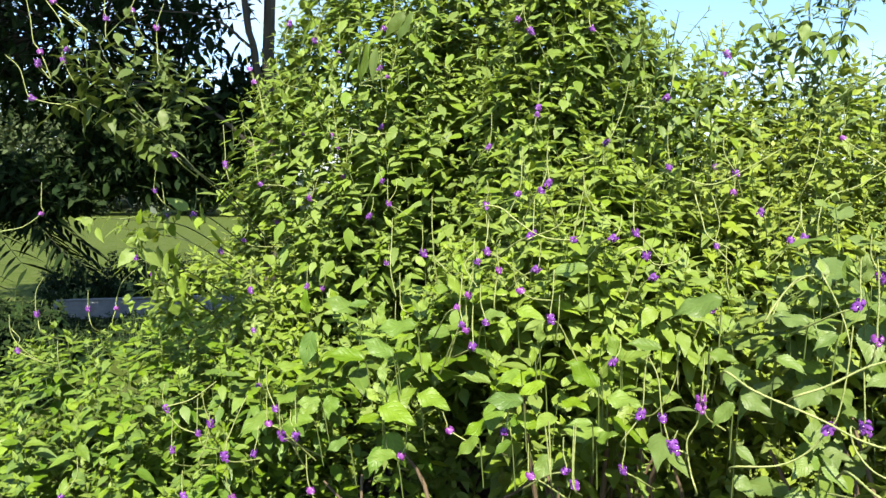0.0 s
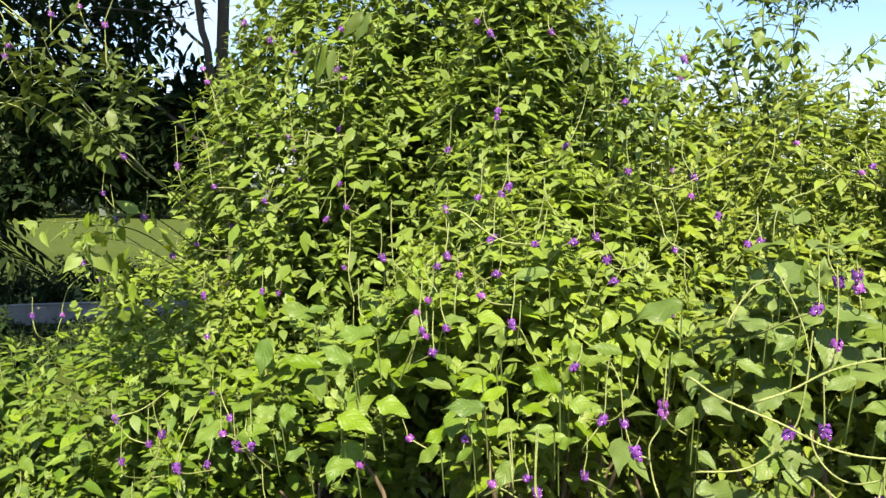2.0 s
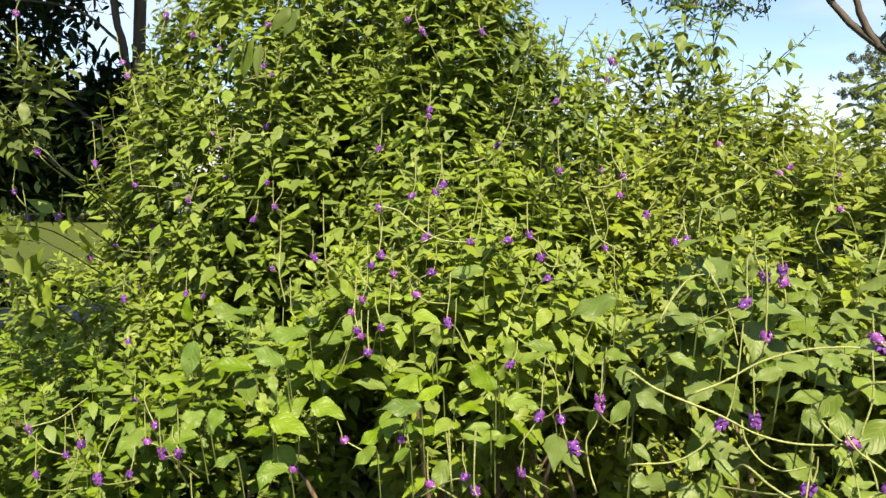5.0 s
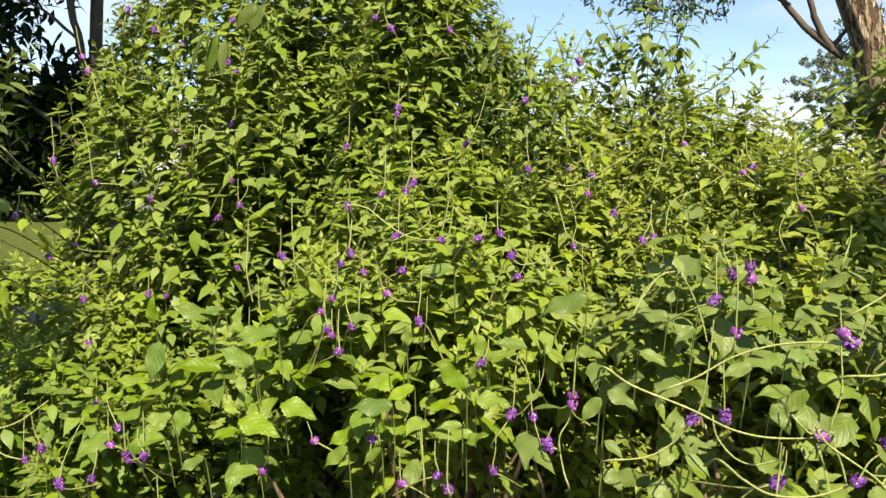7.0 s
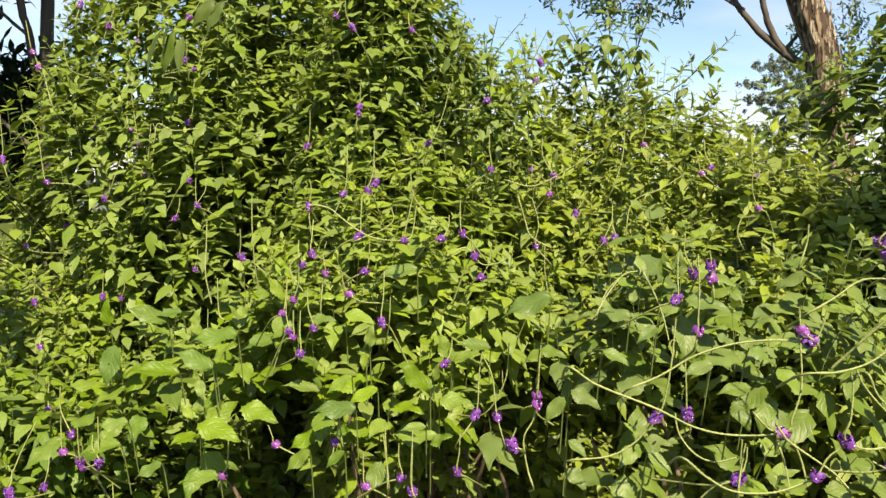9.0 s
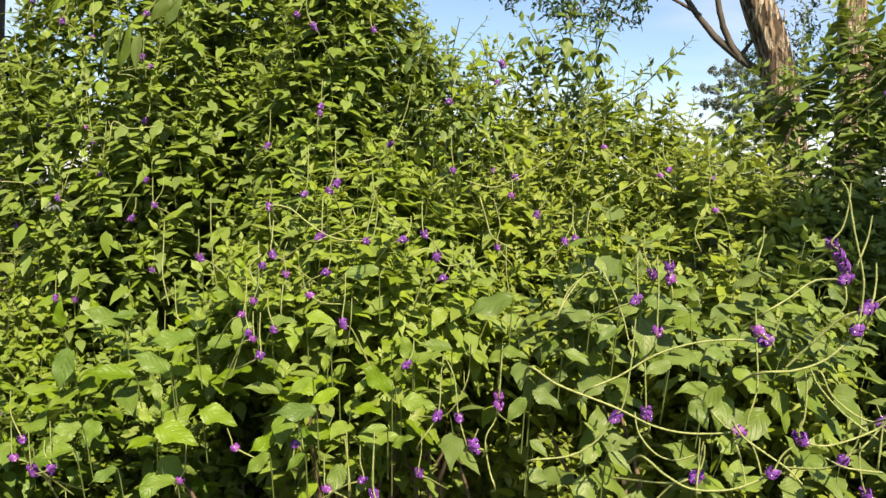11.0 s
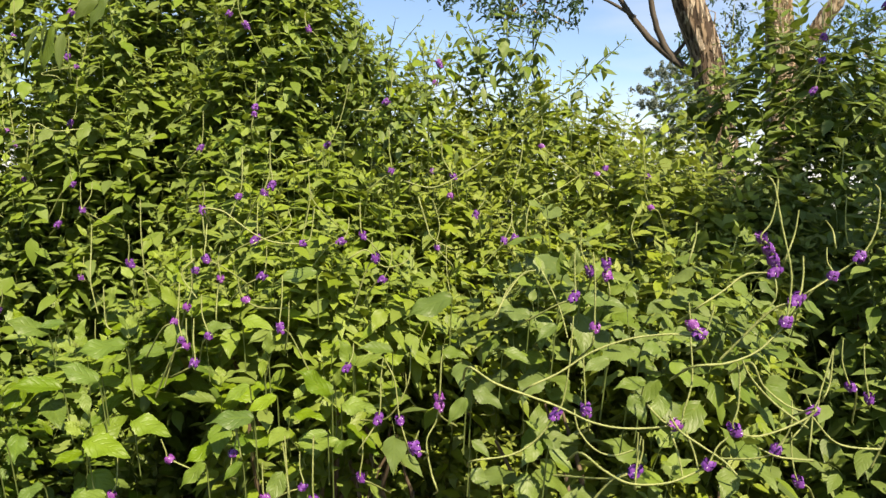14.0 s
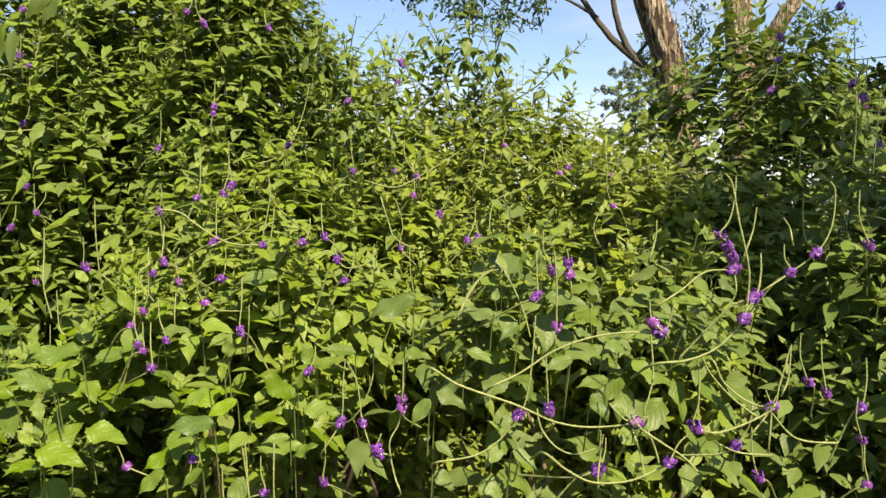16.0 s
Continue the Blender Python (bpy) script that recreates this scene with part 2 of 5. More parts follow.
# ---- mesh helpers ----
def mesh_of(name, verts, faces, material_, blade=None, age=None, smooth=True):
    """A mesh from vertex and face arrays; faces all of one size; blade: a coordinate pair a vertex; age: a number a vertex."""
    verts, faces = np.asarray(verts, dtype=np.float32), np.asarray(faces, dtype=np.int32)
    me = bpy.data.meshes.new(name)
    k = faces.shape[1]
    me.vertices.add(len(verts))
    me.vertices.foreach_set("co", verts.ravel())
    me.loops.add(faces.size)
    me.loops.foreach_set("vertex_index", faces.ravel())
    me.polygons.add(len(faces))
    me.polygons.foreach_set("loop_start", np.arange(0, faces.size, k, dtype=np.int32))
    me.polygons.foreach_set("use_smooth", np.full(len(faces), smooth))
    if blade is not None:
        me.uv_layers.new(name="blade").data.foreach_set("uv", np.asarray(blade, dtype=np.float32)[faces.ravel()].ravel())
    if age is not None:
        me.attributes.new("age", "FLOAT", "POINT").data.foreach_set("value", np.asarray(age, dtype=np.float32))
    me.materials.append(material_)
    me.update(calc_edges=True)
    me.validate()
    return me


def part(name, mesh, parent=None, label="", kind="", m=None):
    ob = new(name, mesh)
    if parent:
        ob.parent = parent
    if m is not None:
        ob.matrix_basis = m
    return tagged(ob, label=label, kind=kind)


def thing(name, place, label, category, group="", kind=""):
    ob = new(name)
    ob.location = place
    return tagged(ob, label, category, group, kind)


def unit(a):
    return a / np.maximum(np.linalg.norm(a, axis=-1, keepdims=True), 1e-9)


def smooth_line(points, n):
    """A Catmull-Rom line of n points through the given ones."""
    p = np.asarray(points, dtype=float)
    p = np.vstack([2 * p[0] - p[1], p, 2 * p[-1] - p[-2]])
    out = []
    for s in np.linspace(0, len(p) - 3 - 1e-6, n):
        i = int(s)
        t = s - i
        a, b, c, d = p[i:i + 4]
        out.append(0.5 * (2 * b + (c - a) * t + (2 * a - 5 * b + 4 * c - d) * t ** 2 + (3 * b - a - 3 * c + d) * t ** 3))
    return np.array(out)


def tube(line, radii, sides=6, rough=0.0, rng=None):
    """Vertices and quads of a tapered tube along a line."""
    line = np.asarray(line)
    n = len(line)
    radii = np.broadcast_to(radii, (n,)) if np.ndim(radii) else np.full(n, radii)
    along = unit(np.gradient(line, axis=0))
    ref = np.array([0.13, 0.97, 0.21]) if abs(along[:, 1]).mean() < 0.8 else np.array([0.97, 0.1, 0.2])
    e1 = unit(np.cross(along, ref))
    e2 = np.cross(along, e1)
    ang = np.arange(sides) * 2 * math.pi / sides
    r = radii[:, None] * (1 + (rng.normal(0, rough, (n, sides)) if rough else 0))
    v = line[:, None] + r[..., None] * (e1[:, None] * np.cos(ang)[None, :, None] + e2[:, None] * np.sin(ang)[None, :, None])
    i = np.arange(n - 1)[:, None] * sides
    j = np.arange(sides)[None]
    k = (j + 1) % sides
    f = np.stack([i + j, i + k, i + sides + k, i + sides + j], -1).reshape(-1, 4)
    return v.reshape(-1, 3), f


def leaf_shape(width=0.5, stations=6, fold=0.25, curl=0.25, teeth=0.0, fullness=0.75, cols=2, wave=0.0):
    """A leaf blade of length 1 along +y, upper face +z: outline, fold along the midrib, drooping tip, toothed edge."""
    u = np.linspace(0, 1, stations)
    half = 0.5 * width * np.sin(math.pi * np.clip(u, 0, 1) ** fullness) ** 0.9 * (1 - 0.45 * u ** 3)
    half[0] = 0.012
    half[-1] = 0.004
    if teeth:
        half[1:-1] *= 1 + teeth * (np.arange(stations - 2) % 2 * 2 - 1)
    c = np.linspace(-1, 1, 2 * (cols // 2) + 1)
    x = half[:, None] * c[None]
    z = fold * np.abs(x) - curl * (u[:, None] ** 2) * 0.6 + wave * np.sin(u[:, None] * 11 + c[None]) * np.abs(c[None]) * 0.06 - 0.6 * curl * np.abs(x) * np.abs(c[None])
    y = np.repeat(u[:, None], len(c), 1)
    if teeth:
        y = y + 0.018 * np.abs(c[None]) * (np.arange(stations) % 2)[:, None]
    v = np.stack([x, y, z], -1).reshape(-1, 3)
    uv = np.stack([np.repeat(u[:, None], len(c), 1), np.repeat((c[None] + 1) / 2, stations, 0)], -1).reshape(-1, 2)
    k = len(c)
    i = np.arange(stations - 1)[:, None] * k
    j = np.arange(k - 1)[None]
    f = np.stack([i + j, i + j + 1, i + k + j + 1, i + k + j], -1).reshape(-1, 4)
    return v, f, uv


def leaf_frames(axis, normal):
    """Rotations (n, 3, 3) whose columns are the blade's side, length and upper face."""
    a = unit(axis)
    nrm = unit(normal - (normal * a).sum(-1, keepdims=True) * a)
    return np.stack([np.cross(a, nrm), a, nrm], -1)


def leaf_mass(name, shapes, place, turn, size, age, material_):
    """Many leaves as one mesh; shapes are dealt out in turn."""
    vs, fs, us, ages, at = [], [], [], [], 0
    for i, (v, f, uv) in enumerate(shapes):
        pick = slice(i, None, len(shapes))
        p, r, s, g = place[pick], turn[pick], size[pick], age[pick]
        if not len(p):
            continue
        w = np.einsum("nij,vj->nvi", r, v) * s[:, None, None] + p[:, None]
        vs.append(w.reshape(-1, 3))
        fs.append((f[None] + (np.arange(len(p)) * len(v))[:, None, None] + at).reshape(-1, 4))
        us.append(np.tile(uv, (len(p), 1)))
        ages.append(np.repeat(g, len(v)))
        at += len(p) * len(v)
    return mesh_of(name, np.vstack(vs), np.vstack(fs), material_, np.vstack(us), np.concatenate(ages))


def shoots(rng, tip, way, length, leaf, gap=0.034, nodes=7, spread=0.19, keep=0.88, petiole=0.16, lift=0.95, start=0.3):
    """Leafy shoots with opposite, crossed leaf pairs. Returns leaf places, turns, sizes, ages, and the stems' lines."""
    n = len(tip)
    up = np.array([0, 0, 1.0])
    way = unit(way)
    e1 = unit(np.cross(way, rng.normal(size=(n, 3))))
    e2 = np.cross(way, e1)
    phi0 = rng.uniform(0, 6.28, n)
    P, R, S, A = [], [], [], []

    def at(s):
        s = np.asarray(s)[..., None]
        return tip - way * s - (up - way) * s * s / (2 * length[:, None])

    gaps = gap * rng.uniform(0.8, 1.25, n)
    for k in range(nodes):
        s = gaps * (k * (0.6 + 0.09 * k)) + 0.004
        p = at(s)
        ok = s < length
        grown = np.minimum(1.0, start + 0.24 * k)
        theta = np.radians(np.minimum(40 + 15 * k, 98) + rng.normal(0, 11, n))
        for half in (0, math.pi):
            phi = phi0 + k * math.pi / 2 + half + rng.normal(0, 0.25, n)
            out = e1 * np.cos(phi)[:, None] + e2 * np.sin(phi)[:, None]
            axis = out * np.sin(theta)[:, None] + way * np.cos(theta)[:, None]
            axis = unit(axis + up * (0.08 - 0.06 * k) + rng.normal(0, 0.10, (n, 3)))
            face = way * np.sin(theta)[:, None] - out * np.cos(theta)[:, None]
            face = face + up * lift + np.array(SUN_DIR) * 1.0 + rng.normal(0, spread, (n, 3))
            size = leaf * grown * rng.uniform(0.78, 1.24, n)
            use = ok & (rng.random(n) < (keep if k > 0 else 1))
            P.append((p + axis * (size * petiole)[:, None])[use])
            R.append(leaf_frames(axis, face)[use])
            S.append(size[use])
            A.append(np.clip(1.0 - 0.19 * k + rng.normal(0, 0.1, n), 0, 1)[use])
    lines = np.stack([at(length * q) for q in (0.72, 0.48, 0.24, 0.0)], 1)
    return np.vstack(P), np.vstack(R), np.concatenate(S), np.concatenate(A), lines


def stem_mass(lines, r0, r1, sides=3):
    """Thin stems of equal point count as vertices and quads."""
    n, k = lines.shape[:2]
    along = unit(np.gradient(lines, axis=1))
    e1 = unit(np.cross(along, np.array([0.31, 0.9, 0.27])))
    e2 = np.cross(along, e1)
    ang = np.arange(sides) * 2 * math.pi / sides
    r = np.linspace(r0, r1, k)[None, :, None, None]
    v = lines[:, :, None] + r * (e1[:, :, None] * np.cos(ang)[None, None, :, None] + e2[:, :, None] * np.sin(ang)[None, None, :, None])
    i = (np.arange(n) * k * sides)[:, None, None] + (np.arange(k - 1) * sides)[None, :, None]
    j = np.arange(sides)[None, None]
    m = (j + 1) % sides
    f = np.stack([i + j, i + m, i + sides + m, i + sides + j], -1).reshape(-1, 4)
    return v.reshape(-1, 3), f


SMALL = [leaf_shape(0.46, 6, 0.30, 0.25, fullness=0.72), leaf_shape(0.52, 6, 0.15, 0.45, fullness=0.68), leaf_shape(0.42, 6, 0.45, 0.35, fullness=0.74), leaf_shape(0.54, 6, 0.20, 0.10, fullness=0.68)]
FINE = [leaf_shape(0.46, 12, 0.30, 0.25, 0.05, 0.72, 4), leaf_shape(0.52, 12, 0.15, 0.45, 0.05, 0.68, 4, 0.8),
        leaf_shape(0.42, 12, 0.45, 0.35, 0.05, 0.74, 4), leaf_shape(0.56, 12, 0.20, 0.10, 0.05, 0.68, 4, 0.6)]
HEART = [leaf_shape(0.54, 24, 0.30, 0.30, 0.05, 0.74, 6, 0.6), leaf_shape(0.60, 24, 0.20, 0.45, 0.05, 0.72, 6, 1.0),
         leaf_shape(0.50, 24, 0.45, 0.25, 0.05, 0.76, 6, 0.5), leaf_shape(0.58, 24, 0.15, 0.22, 0.05, 0.72, 6, 1.2)]
SLIM = [leaf_shape(0.36, 10, 0.35, 0.35, 0.04, 0.8, 4), leaf_shape(0.42, 10, 0.20, 0.55, 0.04, 0.76, 4, 0.6), leaf_shape(0.32, 10, 0.5, 0.40, 0.04, 0.82, 4)]
LONG = [leaf_shape(0.36, 5, 0.2, 0.3), leaf_shape(0.42, 5, 0.1, 0.45, fullness=1.1)]
CLUMP = [leaf_shape(0.8, 4, 0.3, 0.3), leaf_shape(0.65, 4, -0.2, 0.4)]


# ---- flower spikes ----
def floret_cluster(rng, florets=13, r=0.0048, reach=0.0105, tall=0.009):
    """A ring of small five-petalled florets round a spike."""
    vs, fs, at = [], [], 0
    for i in range(florets):
        a = i * 2.399 + rng.uniform(-0.2, 0.2)
        out = unit(np.array([math.cos(a), math.sin(a), rng.uniform(-0.25, 0.55)]))
        c = out * reach * rng.uniform(0.75, 1.1) + np.array([0, 0, (i / florets - 0.5) * 2 * tall])
        e1 = unit(np.cross(out, np.array([0.1, 0.2, 0.97])))
        e2 = np.cross(out, e1)
        turn = rng.uniform(0, 6.28)
        for k in range(5):
            b = turn + k * 2 * math.pi / 5
            d, q = e1 * math.cos(b) + e2 * math.sin(b), e2 * math.cos(b) - e1 * math.sin(b)
            vs += [c, c + d * r * 0.7 + q * r * 0.5 - out * 0.0006, c + d * r * 1.15 - out * 0.0012, c + d * r * 0.7 - q * r * 0.5 - out * 0.0006]
            fs.append([at, at + 1, at + 2, at + 3])
            at += 4
        root = np.array([0, 0, c[2] - 0.003])
        vs += [root + e1 * 0.0012, root - e1 * 0.0012, c - e1 * 0.0016, c + e1 * 0.0016]
        fs.append([at, at + 1, at + 2, at + 3])
        at += 4
    return np.array(vs), np.array(fs)


def throat_dots(florets=6):
    vs, fs, at = [], [], 0
    for i in range(florets):
        a = i * 2.399 * 2
        out = unit(np.array([math.cos(a), math.sin(a), 0.2]))
        c = out * 0.0112 + np.array([0, 0, (i / florets - 0.5) * 0.014])
        e1 = unit(np.cross(out, np.array([0.1, 0.2, 0.97])))
        e2 = np.cross(out, e1)
        vs += [c + (e1 * math.cos(k * 1.5708) + e2 * math.sin(k * 1.5708)) * 0.0011 for k in range(4)]
        fs.append([at, at + 1, at + 2, at + 3])
        at += 4
    return np.array(vs), np.array(fs)


flower_rng = np.random.default_rng(11)
CLUSTERS = [mesh_of("florets", *floret_cluster(flower_rng, f, tall=t), mt) for f, t, mt in
            ((16, 0.006, PETAL), (20, 0.008, PETAL), (14, 0.005, PETAL_PINK), (22, 0.010, PETAL))]
DOTS = mesh_of("throats", *throat_dots(), THROAT)


def beaded(line, rng, r=0.0019):
    """A spike's line as a thin tube with the small swellings of its calyces."""
    swell = 1 + 0.4 * (np.arange(len(line)) % 2) * rng.uniform(0.4, 1.3, len(line))
    return tube(line, r * swell * np.linspace(1.15, 0.8, len(line)), 5)


def flower_spike(shrub, rng, line, flower_at, scale=1.0, thick=0.0016):
    """One spike along a world line, with a cluster of florets at the share flower_at of its length (None: bare)."""
    o = np.array(shrub.location)
    steps = 44 if np.ptp(np.array(line)[:, 0]) < 0.2 else 110
    pts = smooth_line(line, steps)
    v, f = beaded(pts - o, rng, thick)
    spike = part("flower_spike", mesh_of("flower_spike", v, f, SPIKE), shrub, "thin pale green flower spike")
    if flower_at is not None:
        i = min(int(flower_at * (steps - 1)), steps - 2)
        way = Vector(pts[i + 1] - pts[i]).normalized()
        size = 0.95 * math.sqrt(scale)
        m = Matrix.Translation(pts[i] - o) @ way.to_track_quat("Z", "Y").to_matrix().to_4x4() @ Matrix.Diagonal((size, size, size, 1))
        pick = int(rng.integers(0, 4))
        part("blossom", CLUSTERS[pick], spike, "violet blossom cluster", m=m)
        part("throat", DOTS, spike, "pale blossom throats", m=m)
    return spike


def flowers(shrub, rng, places, inward=(0, 1), scale=1.0):
    """Spikes whose blossoms sit at the given places: a stalk from inside the shrub bends up through the blossom to a bare tip."""
    for p in places:
        p = np.array(p)
        dx = rng.choice([-1, 1]) * rng.uniform(0.02, 0.12)
        base = p + np.array([dx + inward[0] * 0.08, inward[1] * rng.uniform(0.05, 0.14), -rng.uniform(0.03, 0.14)])
        knee = p + np.array([dx * 0.35, 0.02 * inward[1], -0.022])
        lean = rng.normal(0, 0.014)
        tall = rng.uniform(0.05, 0.12)
        tip = p + np.array([lean, rng.normal(0, 0.012), tall])
        flower_spike(shrub, rng, [base, knee, p, p + (tip - p) * 0.5 + np.array([lean * 0.4, 0, 0]), tip], 0.5, scale * rng.uniform(0.95, 1.35))


# ---- shrubs ----
def dome_points(rng, n, c, r, front, depth=(0.9, 1.04)):
    """Points near the surface of a dome, with its outward normals; front: the share that faces -y."""
    d = unit(rng.normal(size=(n * 6, 3)))
    d = d[(d[:, 2] > -0.35)]
    keep = np.where(d[:, 1] < 0.15, 1.0, (1 - front) / max(front, 0.01))
    d = d[rng.random(len(d)) < keep][:n]
    lump = np.array([noise.noise(Vector(q * 2.3) + Vector(c)) for q in d]) * 0.12 + np.array([noise.noise(Vector(q * np.array(r) * 5.5) + Vector(c)) for q in d]) * 0.16
    k = rng.uniform(*depth, len(d)) + lump
    p = np.array(c) + d * np.array(r) * k[:, None]
    p[:, 2] = np.maximum(p[:, 2], 0.12)
    return p, unit(d / np.array(r))


def outside(p, c, r, margin=0.93):
    return (((p - np.array(c)) / np.array(r)) ** 2).sum(-1) > margin ** 2


def shrub(label, c, r, seed, count, leaf=0.07, fine=250, mat=LEAF, shapes=SMALL, near=FINE, front=0.8, inner=1.0, others=(),
          gap=0.036, nodes=6, lift=0.95, rise=1.15, skirt=0.0, length=(0.14, 0.27), start=0.3):
    """A leafy shrub: woody branches from the ground, leafy shoots all over a dome, the leaves in front as parts of their own."""
    rng = np.random.default_rng(seed)
    base = np.array([c[0], c[1], 0.0])
    ob = thing("flowering_shrub", base, label, "shrub", "thicket of flowering shrubs")
    p, nrm = dome_points(rng, count, c, r, front)
    for oc, orad in others:
        ok = outside(p, oc, orad)
        p, nrm = p[ok], nrm[ok]
    ok = (p[:, 2] > skirt) | (rng.random(len(p)) < 0.08)
    p, nrm = p[ok], nrm[ok]
    n = len(p)
    way = nrm * rng.uniform(0.35, 0.9, (n, 1)) + np.array([0, 0, rise]) + rng.normal(0, 0.25, (n, 3))
    P, R, S, A, lines = shoots(rng, p, way, rng.uniform(*length, n), leaf, gap, nodes, lift=lift, start=start)
    front_row = np.argsort(P[:, 1] - 0.4 * P[:, 2] + np.where(S > leaf * 0.55, 0, 0.6))[:fine]
    rest = np.ones(len(P), bool)
    rest[front_row] = False
    if inner:
        pi, ni = dome_points(rng, int(count * inner), c, r, front * 0.9, (0.25, 0.74))
        ok = (pi[:, 2] > skirt - 0.05) | (rng.random(len(pi)) < 0.15)
        pi, ni = pi[ok], ni[ok]
        q = shoots(rng, pi, ni * 0.4 + np.array([0, 0, 0.8]) + rng.normal(0, 0.35, pi.shape), rng.uniform(0.2, 0.4, len(pi)), leaf, gap * 1.2, nodes)
        mass = [np.concatenate([a[rest], b]) for a, b in zip((P, R, S, A), q[:4])]
        lines = np.concatenate([lines, q[4]])
    else:
        mass = [a[rest] for a in (P, R, S, A)]
    part("foliage", leaf_mass("foliage", shapes, mass[0] - base, mass[1], mass[2], mass[3], mat), ob, "dense small green leaves", "stuff")
    part("stemwork", mesh_of("stemwork", *stem_mass(lines - base, 0.0012, 0.0009), STEM), ob, "thin green leafy shoots", "stuff")
    blades = [[mesh_of("leaf", v, f, mat, uv, np.full(len(v), a)) for a in (0.1, 0.4, 0.7, 0.95)] for v, f, uv in near]
    for i in front_row:
        m = Matrix.LocRotScale(Vector(P[i] - base), Matrix(R[i].tolist()).to_quaternion(), Vector((S[i],) * 3))
        part("leaf", blades[i % len(blades)][min(int(A[i] * 4), 3)], ob, m=m)
    for i in range(9):
        a = rng.uniform(0, 6.28)
        foot = np.array([math.cos(a), math.sin(a), 0]) * rng.uniform(0.03, 0.16) + np.array([0, 0, -0.03])
        top = np.array([math.cos(a) * r[0] * 0.5, math.sin(a) * r[1] * 0.5, c[2] + r[2] * rng.uniform(0.05, 0.45)])
        mid = foot * 0.5 + top * 0.5 + np.array([0, 0, 0.15]) + rng.normal(0, 0.05, 3)
        line = smooth_line([foot, mid, top], 9)
        part("branch", mesh_of("branch", *tube(line, np.linspace(0.012, 0.004, 9), 6, 0.08, rng), WOODY), ob, "thin brown woody branch")
    return ob, rng


def sprig(ob, rng, line, leaf, gap=0.05, spurs=4, mat=LEAF, shapes=FINE, reach=(0.08, 0.2), low=6, share=0.7, droop=0.28, stem=None, lift=0.25):
    """A slender leafy branch that rises clear of its shrub: stem, opposite leaves, short side shoots."""
    o = np.array(ob.location)
    pts = smooth_line(line, 16)
    part("branch", mesh_of("branch", *tube(pts - o, np.linspace(0.0025, 0.0012, 16), 6), stem or STEM), ob, "slender branch")
    whole = np.linalg.norm(np.diff(pts, axis=0), axis=1).sum()
    tips, ways, lens = [pts[-1]], [pts[-1] - pts[-2]], [whole * share]
    for k in range(spurs):
        i = int(rng.integers(low, 15))
        d = unit(unit(pts[i] - pts[i - 1]) + rng.normal(0, 0.6, 3) * np.array([1, 1, 0.4]))
        ln = rng.uniform(*reach)
        tips.append(pts[i] + d * ln)
        ways.append(d)
        lens.append(ln)
        part("twig", mesh_of("twig", *tube(smooth_line([pts[i], pts[i] + d * ln * 0.5 + np.array([0, 0, 0.006]), pts[i] + d * ln], 6) - o, np.linspace(0.0022, 0.001, 6), 5), STEM), ob)
    P, R, S, A, _ = shoots(rng, np.array(tips), np.array(ways), np.array(lens), leaf, gap, 8, lift=lift, spread=0.4)
    lie = leaf_frames(R[:, :, 1] + np.array([0, 0, -droop]), R[:, :, 2])
    R = lie
    blades = [mesh_of("leaf", v, f, mat, uv, np.full(len(v), 0.35)) for v, f, uv in shapes]
    for i in range(len(P)):
        m = Matrix.LocRotScale(Vector(P[i] - o), Matrix(R[i].tolist()).to_quaternion(), Vector((S[i],) * 3))
        part("leaf", blades[i % len(blades)], ob, m=m)


# ---- trees ----
def limb(ob, rng, line, r0, r1, mat, label="", sides=10, name="limb", knobs=0.05):
    o = np.array(ob.location)
    n = 14
    pts = smooth_line(line, n) + np.vstack([np.zeros(3), rng.normal(0, r1 * 0.25, (n - 2, 3)), np.zeros(3)])
    return part(name, mesh_of(name, *tube(pts - o, np.linspace(r0, r1, n), sides, knobs, rng), mat), ob, label)


def trunk_mesh(line, r0, r1, mat, rings=70, sides=44, ridge=0.16):
    """A furrowed trunk: uneven ridges that run along it and a flared foot."""
    pts = smooth_line(line, rings)
    v, f = tube(pts, np.linspace(r0, r1, rings) * (1 + 0.5 * np.exp(-np.arange(rings) / 3.0)), sides)
    v = v.reshape(rings, sides, 3)
    for i in range(rings):
        for j in range(sides):
            d = v[i, j] - pts[i]
            q = Vector((math.cos(j * 6.283 / sides) * 5.5, math.sin(j * 6.283 / sides) * 5.5, pts[i][2] * 1.6 + r0 * 9))
            v[i, j] = pts[i] + d * (1 + ridge * noise.noise(q) + 0.5 * ridge * noise.noise(q * 2.7))
    return mesh_of("trunk", v.reshape(-1, 3), f, mat)


def twig_clusters(rng, tips, leaf, per=8, droop=0.2, flat=0.4):
    """Leaves in loose whorls round twig tips."""
    n = len(tips) * per
    p = np.repeat(tips, per, 0) + rng.normal(0, leaf * 0.55, (n, 3))
    axis = rng.normal(size=(n, 3)) + np.array([0, 0, -droop])
    face = rng.normal(size=(n, 3)) * flat + np.array([0, 0, 1.0])
    return p, leaf_frames(axis, face), leaf * rng.uniform(0.6, 1.2, n), np.clip(rng.normal(0.4, 0.25, n), 0, 1)


def crown_tips(rng, n, c, r, hollow=0.35, lumps=0.25):
    d = unit(rng.normal(size=(n, 3)))
    k = rng.uniform(hollow, 1.0, n) ** 0.6 * (1 + lumps * np.array([noise.noise(Vector(q * 2.0) + Vector(c)) for q in d]))
    return np.array(c) + d * np.array(r) * k[:, None]


